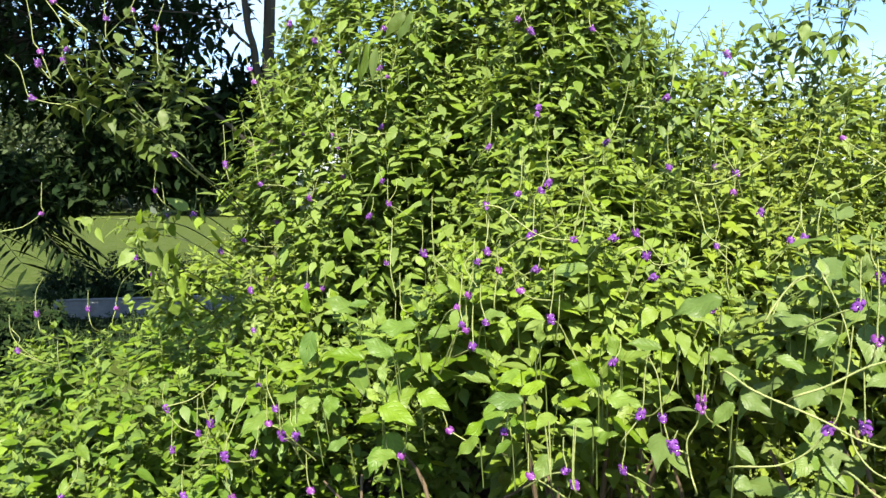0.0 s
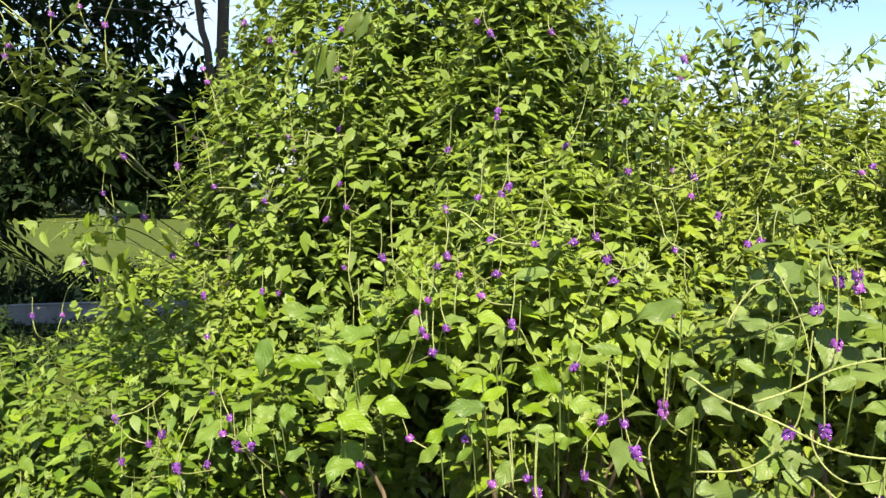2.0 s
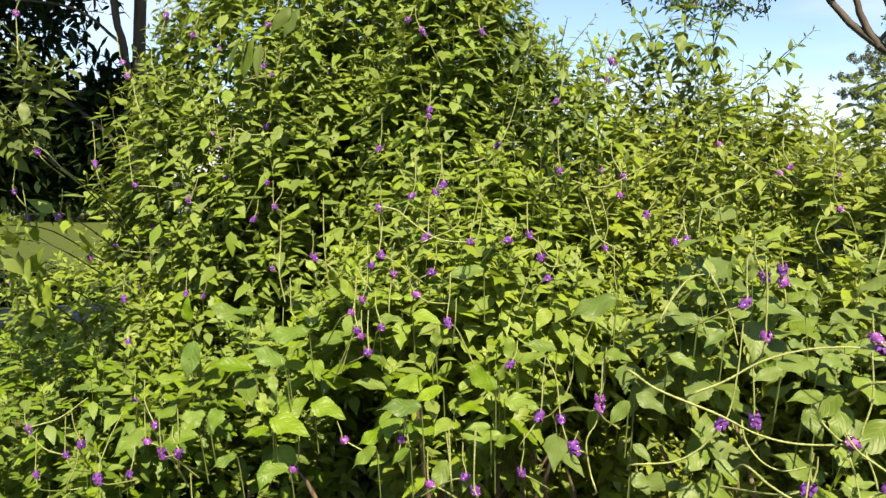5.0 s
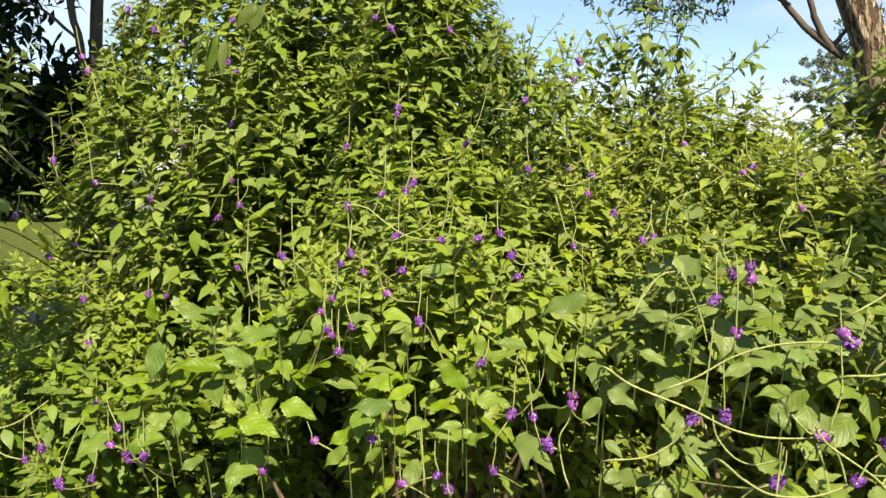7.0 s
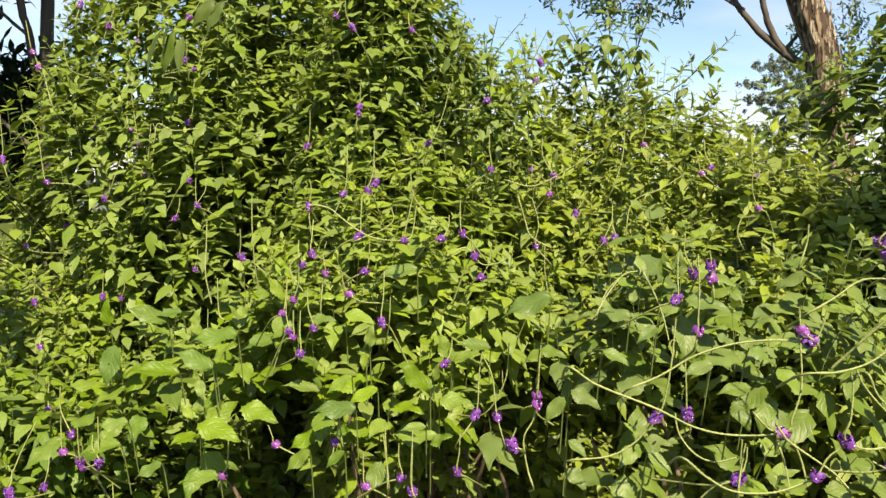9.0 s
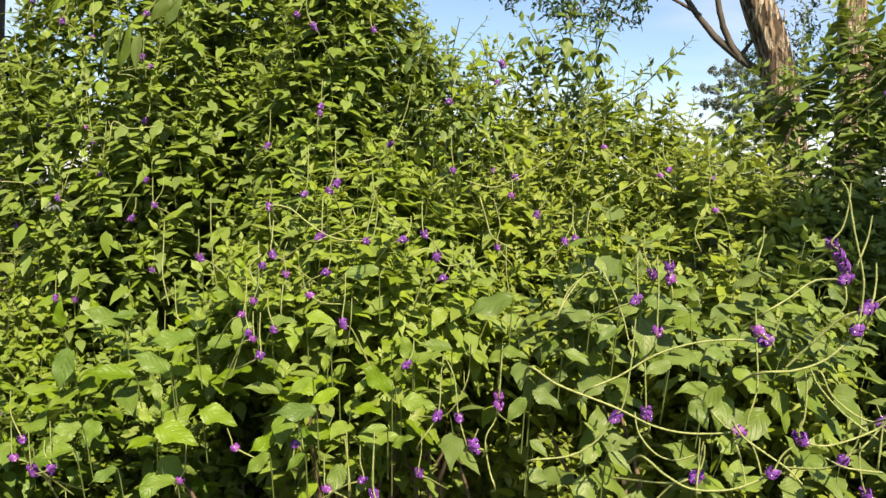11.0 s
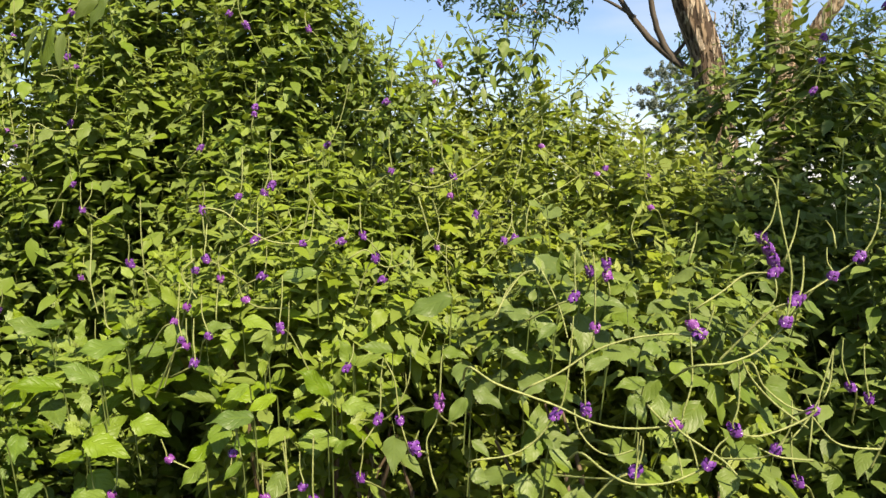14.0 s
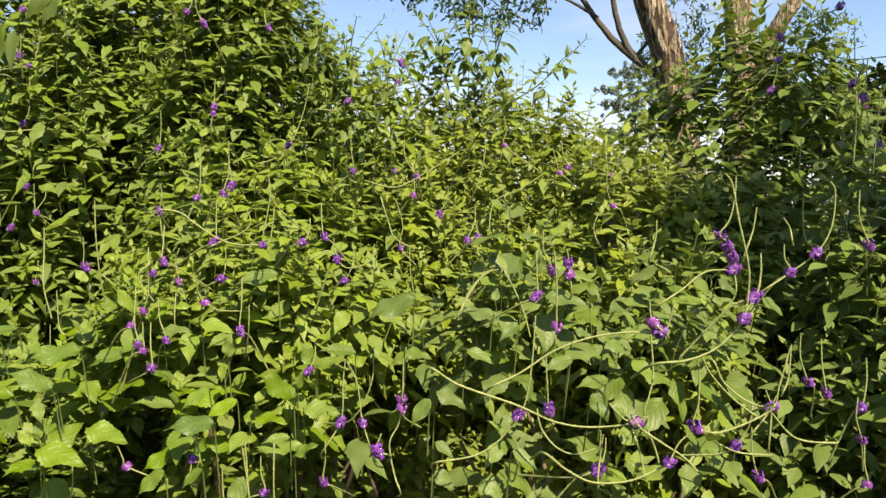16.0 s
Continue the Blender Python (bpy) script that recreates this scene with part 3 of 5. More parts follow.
def tree(name, place, label, trunk_line, r0, r1, limbs, crowns, leaf, per, leaf_mat, bark, seed, shapes=LONG, droop=0.2, flat=0.4, twigs=True, rings=70, limb_bark=None):
    rng = np.random.default_rng(seed)
    ob = thing(name, place, label, "tree")
    o = np.array(place)
    part("trunk", trunk_mesh(np.array(trunk_line) - o, r0, r1, bark, rings), ob, "rough bark trunk")
    for line, a, b in limbs:
        limb(ob, rng, line, a, b, limb_bark or bark)
    for c, r, n in crowns:
        tips = crown_tips(rng, n, c, r)
        p, turn, s, a = twig_clusters(rng, tips, leaf, per, droop, flat)
        part("crown", leaf_mass("crown", shapes, p - o, turn, s, a, leaf_mat), ob, "leafy crown", "stuff")
        if twigs:
            pick = tips[:: 4]
            root = np.array(c) + (pick - np.array(c)) * 0.35
            mid = root * 0.5 + pick * 0.5 + rng.normal(0, 0.06, pick.shape)
            part("twigwork", mesh_of("twigwork", *stem_mass(np.stack([root, mid, pick], 1) - o, 0.012, 0.003), bark), ob, "thin twigs", "stuff")
    return ob


# ---- ground ----
def ground_sheet():
    ring = [0, 1.5, 3, 5, 8, 12, 17, 24, 34, 50, 80, 140, 260, 600, 1500, 3000]
    seg = 48
    vs = [(0, 0, 0)]
    for r in ring[1:]:
        for k in range(seg):
            a = k * 2 * math.pi / seg
            x, y = r * math.cos(a), r * math.sin(a)
            vs.append((x, y, 0.05 * noise.noise(Vector((x * 0.25, y * 0.25, 3))) if r < 60 else 0))
    fs = []
    for i in range(1, len(ring) - 1):
        for k in range(seg):
            a, b = 1 + (i - 1) * seg, 1 + i * seg
            fs.append((a + k, b + k, b + (k + 1) % seg, a + (k + 1) % seg))
    me = bpy.data.meshes.new("ground")
    me.from_pydata(vs, [], fs + [(0, 1 + k, 1 + (k + 1) % seg) for k in range(seg)])
    me.materials.append(TURF)
    for p in me.polygons:
        p.use_smooth = True
    return me


tagged(new("ground", ground_sheet()), "sunlit mown lawn of short green grass", "lawn", kind="structure")


def soil_bed():
    vs, n = [(0.0, 2.6, 0.06)], 40
    for k in range(n):
        a = k * 2 * math.pi / n
        w = 1 + 0.12 * noise.noise(Vector((math.cos(a) * 2, math.sin(a) * 2, 7)))
        vs.append((2.9 * w * math.cos(a), 2.6 + 2.1 * w * math.sin(a), 0.03))
    for k in range(n):
        x, y, _ = vs[1 + k]
        vs.append((x * 1.05, 2.6 + (y - 2.6) * 1.05, -0.08))
    fs = [(0, 1 + k, 1 + (k + 1) % n) for k in range(n)]
    fs += [(1 + k, 1 + n + k, 1 + n + (k + 1) % n, 1 + (k + 1) % n) for k in range(n)]
    me = bpy.data.meshes.new("soil_bed")
    me.from_pydata(vs, [], fs)
    me.materials.append(SOIL)
    return me


tagged(new("soil_bed", soil_bed()), "dark soil with leaf litter under the shrubs", "soil", kind="structure")

grass_rng = np.random.default_rng(5)
gn = 60000
gx, gy = grass_rng.uniform(-16, -3.2, gn), grass_rng.uniform(4.0, 20, gn)
g_axis = grass_rng.normal(0, 0.45, (gn, 3)) + np.array([0, 0, 1.0])
tagged(new("grass", leaf_mass("grass", [leaf_shape(0.10, 3, 0.2, 0.5)], np.stack([gx, gy, np.full(gn, -0.02)], -1),
                              leaf_frames(g_axis, grass_rng.normal(size=(gn, 3))), grass_rng.uniform(0.02, 0.05, gn),
                              grass_rng.uniform(0, 1, gn), BLADE)), "short sunlit grass blades of the lawn", "grass", kind="stuff")

# ---- the thicket ----
DOMES = {
    "centre": ((-0.88, 3.88, 1.00), (1.13, 1.15, 2.40)),
    "peak": ((-0.22, 3.02, 0.90), (0.44, 0.62, 1.72)),
    "mid": ((-0.09, 2.52, 0.75), (0.63, 0.78, 0.99)),
    "shoulder": ((0.12, 3.08, 0.90), (0.58, 0.64, 1.36)),
    "midright": ((0.62, 2.88, 0.70), (1.00, 0.76, 1.24)),
    "leftmid": ((-1.58, 3.15, 0.60), (0.60, 0.60, 1.02)),
    "leftedge": ((-1.84, 2.95, 0.50), (0.36, 0.36, 0.90)),
    "leftfront": ((-1.68, 2.50, 0.40), (1.22, 0.64, 0.68)),
    "front": ((-0.43, 2.05, 0.50), (0.82, 0.52, 0.86)),
    "lime": ((0.02, 2.12, 0.60), (0.40, 0.42, 0.67)),
    "rightfront": ((0.72, 1.87, 0.60), (0.62, 0.56, 0.92)),
    "rightmid": ((1.20, 2.62, 0.75), (0.60, 0.60, 1.02)),
    "rightdark": ((1.74, 2.88, 0.95), (0.62, 0.70, 1.38)),
    "farright": ((1.84, 2.10, 0.85), (0.50, 0.50, 0.95)),
}


def others(name):
    return [v for k, v in DOMES.items() if k != name]


centre, rng_c = shrub("tall violet-flowered shrub with dense fresh green leaves", *DOMES["centre"], 21, 2500, 0.084, 260, mat=DEEP, others=others("centre"), front=0.82, inner=1.5)
mid, rng_m = shrub("violet-flowered shrub mound with bright green leaves", *DOMES["mid"], 22, 760, 0.078, 290, others=others("mid"), front=0.85, skirt=1.21)
midright, rng_mr = shrub("low violet-flowered shrub with sunlit yellowish leaves", *DOMES["midright"], 23, 2300, 0.068, 220, mat=YELLOW, others=others("midright"), inner=1.4, skirt=1.12)
peak, rng_pk = shrub("tall violet-flowered shrub with sunlit fresh green leaves", *DOMES["peak"], 35, 1100, 0.080, 200, mat=DEEP, others=others("peak"), inner=1.4)
shoulder, rng_sh = shrub("upright violet-flowered shrub with thin leafy shoots", *DOMES["shoulder"], 32, 900, 0.078, 150, others=others("shoulder"), inner=1.6)
leftmid, rng_lm = shrub("small violet-flowered shrub beside the lawn", *DOMES["leftmid"], 24, 380, 0.075, 200, others=others("leftmid"))
leftedge, rng_le = shrub("thin leafy shrub with small green leaves beside the lawn", *DOMES["leftedge"], 36, 100, 0.08, 90, others=others("leftedge"), inner=0.25)
leftfront, rng_lf = shrub("low leafy shrub with small bright green leaves", *DOMES["leftfront"], 25, 600, 0.080, 280, mat=BROAD, others=others("leftfront"))
rightmid, rng_rm = shrub("violet-flowered shrub with yellowish green leaves", *DOMES["rightmid"], 26, 650, 0.074, 200, mat=YELLOW, others=others("rightmid"))
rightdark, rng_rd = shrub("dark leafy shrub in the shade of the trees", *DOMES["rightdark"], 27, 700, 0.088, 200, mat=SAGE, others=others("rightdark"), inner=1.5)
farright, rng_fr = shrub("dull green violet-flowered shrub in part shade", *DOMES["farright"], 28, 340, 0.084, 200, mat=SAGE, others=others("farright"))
rightfront, rng_rf = shrub("violet-flowered shrub with long arching pale flower spikes", *DOMES["rightfront"], 29, 230, 0.096, 290, mat=SAGE, shapes=FINE, near=FINE[1::2] + HEART[:2],
                           others=others("rightfront"), front=0.85, rise=0.9, inner=0.25, length=(0.14, 0.26), skirt=1.25)
front, rng_f = shrub("broad-leaved shrub with large toothed bright green leaves", *DOMES["front"], 30, 125, 0.100, 290, mat=BROAD, shapes=FINE, near=HEART,
                     others=others("front"), front=0.85, inner=0.3, gap=0.042, nodes=5, lift=0.8, length=(0.16, 0.28), start=0.42, skirt=1.08)
shrub("small shrub with broad lime green leaves in full sun", *DOMES["lime"], 38, 80, 0.098, 130, mat=BROAD, shapes=FINE, near=HEART,
      others=others("lime"), front=0.9, inner=0.2, gap=0.042, nodes=5, lift=0.8, length=(0.14, 0.24), start=0.45, skirt=1.04)

shrub("tall leafy shrub at the back of the thicket", (-1.15, 5.15, 0.90), (1.15, 0.60, 2.30), 33, 1900, 0.09, 40, front=0.75, inner=1.2)
shrub("leafy green shrub at the back of the thicket", (1.05, 4.45, 0.70), (1.65, 0.60, 1.46), 34, 2300, 0.085, 40, front=0.75, inner=1.2)

# Added to fill sky gaps; its dull leaf colour stands for the dark distance.
shrub("added leafy filler shrub behind the thicket, dull for the dark distance", (1.95, 4.00, 0.75), (0.85, 0.55, 1.15), 37, 520, 0.09, 40, mat=DULL, front=0.75, inner=1.2)

# slender branches that stand clear against the sky and the dark tree
leftsprig, rng_ls = shrub("slender violet-flowered shrub with drooping leaves", (-1.36, 2.72, 0.65), (0.25, 0.22, 0.55), 31, 50, 0.075, 40, inner=0.3)
for line in ([(-1.220, 2.344, 1.419), (-1.215, 2.094, 1.568), (-1.235, 1.937, 1.644), (-1.313, 1.920, 1.739), (-1.417, 1.897, 1.850), (-1.504, 1.879, 1.970), (-1.540, 1.874, 2.057)],
             [(-1.235, 2.370, 1.397), (-1.240, 2.118, 1.559), (-1.270, 1.958, 1.654), (-1.348, 1.939, 1.714), (-1.477, 1.906, 1.792), (-1.589, 1.877, 1.851), (-1.665, 1.856, 1.859)],
             [(-1.297, 1.982, 1.664), (-1.361, 1.972, 1.788), (-1.390, 1.971, 1.912), (-1.390, 1.978, 2.010)],
             [(-1.313, 1.918, 1.713), (-1.433, 1.890, 1.815), (-1.535, 1.865, 1.900), (-1.596, 1.852, 1.978)],
             [(-1.262, 1.960, 1.645), (-1.314, 1.949, 1.715), (-1.383, 1.931, 1.749), (-1.459, 1.908, 1.730)],
             [(-1.288, 1.985, 1.664), (-1.314, 1.984, 1.770), (-1.312, 1.992, 1.877), (-1.297, 2.001, 1.949)],
             [(-1.313, 1.919, 1.730), (-1.399, 1.900, 1.816), (-1.444, 1.892, 1.902), (-1.421, 1.903, 1.972)]):
    # Dull leaves and darkened stems carry the tree's shade in their colour.
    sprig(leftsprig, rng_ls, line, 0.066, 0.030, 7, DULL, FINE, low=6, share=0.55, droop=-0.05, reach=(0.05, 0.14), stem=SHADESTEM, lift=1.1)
# loose sprays that lean over the lawn
for line in ([(-1.341, 2.353, 1.291), (-1.355, 2.095, 1.407), (-1.464, 2.065, 1.433), (-1.582, 2.031, 1.451)],
             [(-1.384, 2.386, 1.350), (-1.398, 2.127, 1.458), (-1.527, 2.090, 1.475), (-1.675, 2.048, 1.484)],
             [(-1.421, 2.407, 1.199), (-1.437, 2.149, 1.314), (-1.531, 2.122, 1.338), (-1.595, 2.102, 1.322)],
             [(-1.324, 2.364, 1.395), (-1.303, 2.116, 1.492), (-1.376, 2.096, 1.516), (-1.448, 2.073, 1.485)],
             [(-1.437, 2.355, 1.119), (-1.391, 2.115, 1.232), (-1.484, 2.090, 1.269), (-1.538, 2.071, 1.230)]):
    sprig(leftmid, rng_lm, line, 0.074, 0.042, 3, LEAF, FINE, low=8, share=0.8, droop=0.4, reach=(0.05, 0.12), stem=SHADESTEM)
spray_rng = np.random.default_rng(71)
for line, spurs, size in (([(0.64, 3.22, 1.49), (0.63, 3.0, 1.88), (0.62, 2.87, 2.34)], 15, 0.062), ([(0.69, 3.35, 1.48), (0.71, 3.12, 1.89), (0.77, 3.01, 2.29)], 13, 0.064),
                          ([(0.62, 3.22, 1.49), (0.58, 3.0, 1.88), (0.5, 2.89, 2.21)], 13, 0.06), ([(0.30, 2.6, 1.4), (0.28, 2.3, 1.80), (0.255, 2.2, 2.02)], 5, 0.045),
                          ([(0.42, 2.5, 1.5), (0.55, 2.2, 1.80), (0.68, 2.08, 1.90), (0.80, 2.02, 2.02)], 1, 0.046), ([(0.1, 2.7, 1.6), (0.08, 2.55, 1.95), (0.05, 2.5, 2.14)], 8, 0.05),
                          ([(0.18, 2.7, 1.5), (0.17, 2.5, 1.85), (0.15, 2.42, 2.03)], 8, 0.05)):
    sprig(midright, spray_rng, line, size * 1.1, 0.034, spurs + (8 if spurs > 10 else 3), SAGE, SLIM + FINE[:1], reach=(0.06, 0.20), droop=0.15, lift=0.6)


def large_leaves(ob, places, mat=None):
    """Leaves that stand out by their size: base, tip and age of each, on a short stalk from the shrub."""
    o = np.array(ob.location)
    mat = mat or (BROAD if ob is front else SAGE)
    blades = {}
    for k, p in enumerate(places):
        a, b, age = np.array(p[:3]), np.array(p[3:6]), round(p[6], 1)
        v, f, uv = (SLIM[k % 3] if mat is DULL else HEART[k % 4])
        if (k % 4, age) not in blades:
            blades[k % 4, age] = mesh_of("leaf", v, f, mat, uv, np.full(len(v), age))
        facing = np.array([[-0.05, -1.0, 0.5]]) if b[2] < a[2] - 0.05 else np.array([[-0.08, -0.55, 0.85]])
        if mat is DULL:
            facing = np.array([[-0.75 + 0.3 * (k % 3), -0.6, -0.25]])
        turn = leaf_frames((b - a)[None], facing)[0]
        part("leaf", blades[k % 4, age], ob, m=Matrix.LocRotScale(Vector(a - o), Matrix(turn.tolist()).to_quaternion(), Vector((np.linalg.norm(b - a),) * 3)))
        line = smooth_line([a, a + np.array([0, 0.02, -0.03]), a + np.array([0.0, 0.06, -0.14])], 7) - o
        part("leaf_stalk", mesh_of("leaf_stalk", *tube(line, 0.0016, 5), STEM), ob)


large_leaves(front, [(-0.831, 1.886, 1.225, -0.832, 1.865, 1.296, 0.35), (-0.669, 1.869, 1.242, -0.752, 1.836, 1.297, 0.40), (-0.634, 1.880, 1.267, -0.697, 1.856, 1.263, 0.35),
    (-0.447, 1.734, 1.237, -0.554, 1.695, 1.234, 0.45), (-0.811, 1.883, 1.176, -0.824, 1.839, 1.076, 0.20), (-0.489, 1.678, 1.164, -0.559, 1.650, 1.220, 0.40),
    (-0.571, 1.692, 1.148, -0.670, 1.656, 1.171, 0.25), (-0.491, 1.694, 1.183, -0.437, 1.671, 1.230, 0.70), (-0.516, 1.668, 1.140, -0.502, 1.649, 1.098, 0.50),
    (-0.496, 1.610, 1.053, -0.399, 1.574, 1.046, 0.60), (-0.693, 1.649, 0.989, -0.776, 1.616, 0.983, 0.45), (-0.400, 1.618, 1.092, -0.313, 1.584, 1.077, 0.50)])
large_leaves(front, [(-0.102, 1.684, 1.125, -0.171, 1.658, 1.101, 0.85), (-0.130, 1.747, 1.211, -0.128, 1.732, 1.263, 1.00), (-0.138, 1.731, 1.199, -0.141, 1.715, 1.160, 0.90),
    (0.018, 1.746, 1.112, -0.058, 1.717, 1.185, 0.50), (0.025, 1.768, 1.129, 0.038, 1.753, 1.178, 0.90), (0.066, 1.800, 1.170, 0.042, 1.780, 1.237, 0.70),
    (0.070, 1.801, 1.170, 0.134, 1.775, 1.203, 0.70), (0.040, 1.744, 1.090, 0.124, 1.710, 1.089, 0.75), (-0.025, 1.859, 1.393, -0.127, 1.825, 1.384, 0.50),
    (-0.147, 1.643, 1.087, -0.239, 1.613, 1.103, 0.25), (0.012, 1.686, 1.037, -0.047, 1.667, 1.038, 0.30), (0.023, 1.671, 1.002, 0.070, 1.652, 1.034, 0.35)])
large_leaves(front, [(-0.434, 1.557, 0.954, -0.504, 1.532, 0.955, 0.50), (-0.239, 1.581, 1.008, -0.294, 1.556, 0.974, 0.50), (-0.164, 1.594, 1.004, -0.205, 1.574, 0.973, 0.35),
    (-0.573, 1.590, 0.967, -0.627, 1.565, 0.943, 0.30), (-0.199, 1.805, 1.283, -0.122, 1.775, 1.274, 0.60), (-0.278, 1.765, 1.270, -0.218, 1.743, 1.287, 0.60),
    (0.163, 1.841, 1.197, 0.078, 1.815, 1.219, 0.10), (-0.684, 1.670, 1.035, -0.751, 1.644, 1.033, 0.30), (-0.162, 1.682, 1.152, -0.221, 1.658, 1.123, 0.30)])
large_leaves(rightfront, [(0.313, 1.544, 1.148, 0.267, 1.521, 1.103, 0.30), (0.264, 1.608, 1.239, 0.319, 1.585, 1.239, 0.45), (0.529, 1.597, 1.404, 0.523, 1.580, 1.460, 0.20),
    (0.618, 1.393, 1.190, 0.642, 1.365, 1.136, 0.20), (0.650, 1.399, 1.211, 0.583, 1.381, 1.210, 0.30), (0.659, 1.440, 1.280, 0.708, 1.416, 1.264, 0.20),
    (0.316, 1.493, 1.072, 0.354, 1.472, 1.046, 0.30), (0.314, 1.470, 1.021, 0.352, 1.446, 0.985, 0.30), (0.555, 1.535, 1.364, 0.640, 1.497, 1.360, 0.15),
    (0.287, 1.613, 1.356, 0.180, 1.578, 1.337, 0.20), (0.498, 1.512, 1.309, 0.449, 1.494, 1.281, 0.30), (0.601, 1.465, 1.301, 0.636, 1.448, 1.290, 0.20)])
large_leaves(rightfront, [(1.072, 1.578, 1.348, 1.116, 1.551, 1.317, 0.20), (0.971, 1.584, 1.392, 1.010, 1.561, 1.365, 0.20), (0.390, 1.544, 1.250, 0.445, 1.518, 1.231, 0.30),
    (0.451, 1.557, 1.322, 0.374, 1.535, 1.342, 0.20), (0.587, 1.433, 1.249, 0.525, 1.414, 1.235, 0.30), (0.325, 1.543, 1.165, 0.387, 1.515, 1.146, 0.20),
    (0.456, 1.394, 1.078, 0.501, 1.370, 1.052, 0.30)])
# large pale leaves that hang from the top of the tall shrub
large_leaves(centre, [(-0.948, 2.535, 2.133, -1.012, 2.500, 1.990, 0.10), (-0.905, 2.533, 2.128, -0.962, 2.498, 1.985, 0.05), (-0.873, 2.531, 2.112, -0.889, 2.497, 1.990, 0.20),
    (-0.915, 2.531, 2.160, -0.950, 2.500, 2.060, 0.05), (-0.736, 2.531, 2.228, -0.804, 2.499, 2.133, 0.20), (-0.765, 2.531, 2.235, -0.835, 2.499, 2.150, 0.10), (-1.133, 2.549, 2.231, -1.187, 2.516, 2.131, 0.20)], DULL)

# blossoms whose stalk and tip are short
flowers(centre, rng_c, [(-1.320, 2.941, 2.239), (-0.953, 2.817, 2.245), (-0.964, 2.801, 2.084), (-1.332, 2.860, 1.837), (-1.154, 2.757, 1.817), (-0.906, 2.681, 1.632),
    (-1.251, 2.753, 1.563), (-0.871, 2.669, 1.546), (-0.952, 2.668, 1.496), (-1.158, 2.689, 1.201), (-0.883, 2.679, 1.315), (-0.874, 2.675, 1.544)])
flowers(peak, rng_pk, [(-0.366, 2.606, 2.204), (-0.257, 2.244, 2.083), (-0.102, 2.540, 2.146), (-0.444, 2.514, 1.749)])
flowers(mid, rng_m, [(-0.143, 1.931, 1.610), (-0.162, 1.931, 1.591), (-0.179, 1.896, 1.473), (0.034, 1.927, 1.468), (0.085, 1.969, 1.483), (-0.526, 2.033, 1.404),
    (-0.306, 1.916, 1.424), (-0.321, 1.871, 1.397), (-0.193, 1.826, 1.329), (-0.104, 1.762, 1.271), (-0.152, 1.828, 1.387), (0.120, 1.854, 1.429),
    (0.139, 1.906, 1.372), (0.052, 1.753, 1.175), (0.285, 1.977, 1.288)])
flowers(shoulder, rng_sh, [(0.333, 2.724, 2.010), (0.166, 2.200, 1.665)])
flowers(midright, rng_mr, [(0.330, 2.525, 2.040), (0.301, 2.394, 1.676), (0.344, 2.168, 1.649), (0.350, 2.305, 1.596), (0.422, 2.249, 1.540), (0.488, 2.126, 1.465),
    (0.532, 2.197, 1.472), (0.861, 2.387, 1.691)])
flowers(leftmid, rng_lm, [(-1.225, 2.684, 1.207), (-1.426, 2.590, 1.194), (-1.500, 2.319, 1.495), (-1.447, 2.410, 1.359), (-1.442, 2.570, 1.391), (-1.403, 2.770, 1.458)])
flowers(leftfront, rng_lf, [(-1.225, 2.268, 1.095), (-1.094, 2.074, 0.950), (-1.030, 1.699, 0.935), (-0.969, 1.670, 0.859), (-1.025, 1.922, 0.782), (-1.203, 1.821, 0.663),
    (-1.060, 1.857, 0.664)])
flowers(front, rng_f, [(-0.321, 1.780, 1.318), (-0.345, 1.767, 1.286), (-0.263, 1.739, 1.256), (-0.312, 1.695, 1.254), (-0.300, 1.683, 1.242), (-0.283, 1.685, 1.204),
    (-0.728, 1.619, 0.957), (-0.793, 1.661, 0.941), (-0.109, 1.540, 0.947), (-0.034, 1.572, 0.957), (0.087, 1.642, 0.950), (-0.896, 1.818, 0.960),
    (-0.895, 1.778, 0.925), (-0.791, 1.664, 0.933), (-0.734, 1.630, 0.950)])
flowers(rightfront, rng_rf, [(0.521, 1.465, 1.373), (0.576, 1.543, 1.420), (0.598, 1.297, 1.066), (0.870, 1.302, 1.100), (0.958, 1.377, 1.012),
    (0.873, 1.304, 1.099), (0.596, 1.300, 1.068)])
flowers(rightmid, rng_rm, [(0.959, 2.238, 1.565), (0.796, 1.115, 1.404)])
flowers(rightdark, rng_rd, [(1.286, 1.880, 2.009), (1.663, 2.531, 2.083), (1.564, 2.398, 1.957), (1.434, 1.786, 1.875), (1.458, 1.782, 1.838), (1.927, 2.420, 1.911),
    (1.402, 1.799, 2.073)])
flowers(farright, rng_fr, [(1.179, 1.372, 1.080), (1.200, 1.403, 1.138), (1.143, 1.437, 1.163), (1.092, 1.424, 1.191), (1.171, 1.342, 0.997), (0.992, 1.333, 1.426),
    (1.177, 1.361, 1.478), (1.625, 1.943, 1.735)])

# long spikes: stalk, blossom at its share of the length, bare tip
flower_spike(centre, rng_c, [(-1.000, 2.901, 1.974), (-0.997, 2.802, 2.012), (-1.052, 2.805, 2.020), (-1.026, 2.805, 2.034), (-0.921, 2.789, 2.050), (-0.904, 2.786, 2.080), (-0.884, 2.784, 2.161)], 0.667, 1.00)
flower_spike(centre, rng_c, [(-0.957, 2.851, 1.669), (-0.954, 2.753, 1.709), (-0.955, 2.757, 1.791), (-0.935, 2.747, 1.849), (-0.916, 2.744, 1.885), (-0.910, 2.745, 2.005)], 0.600, 1.00)
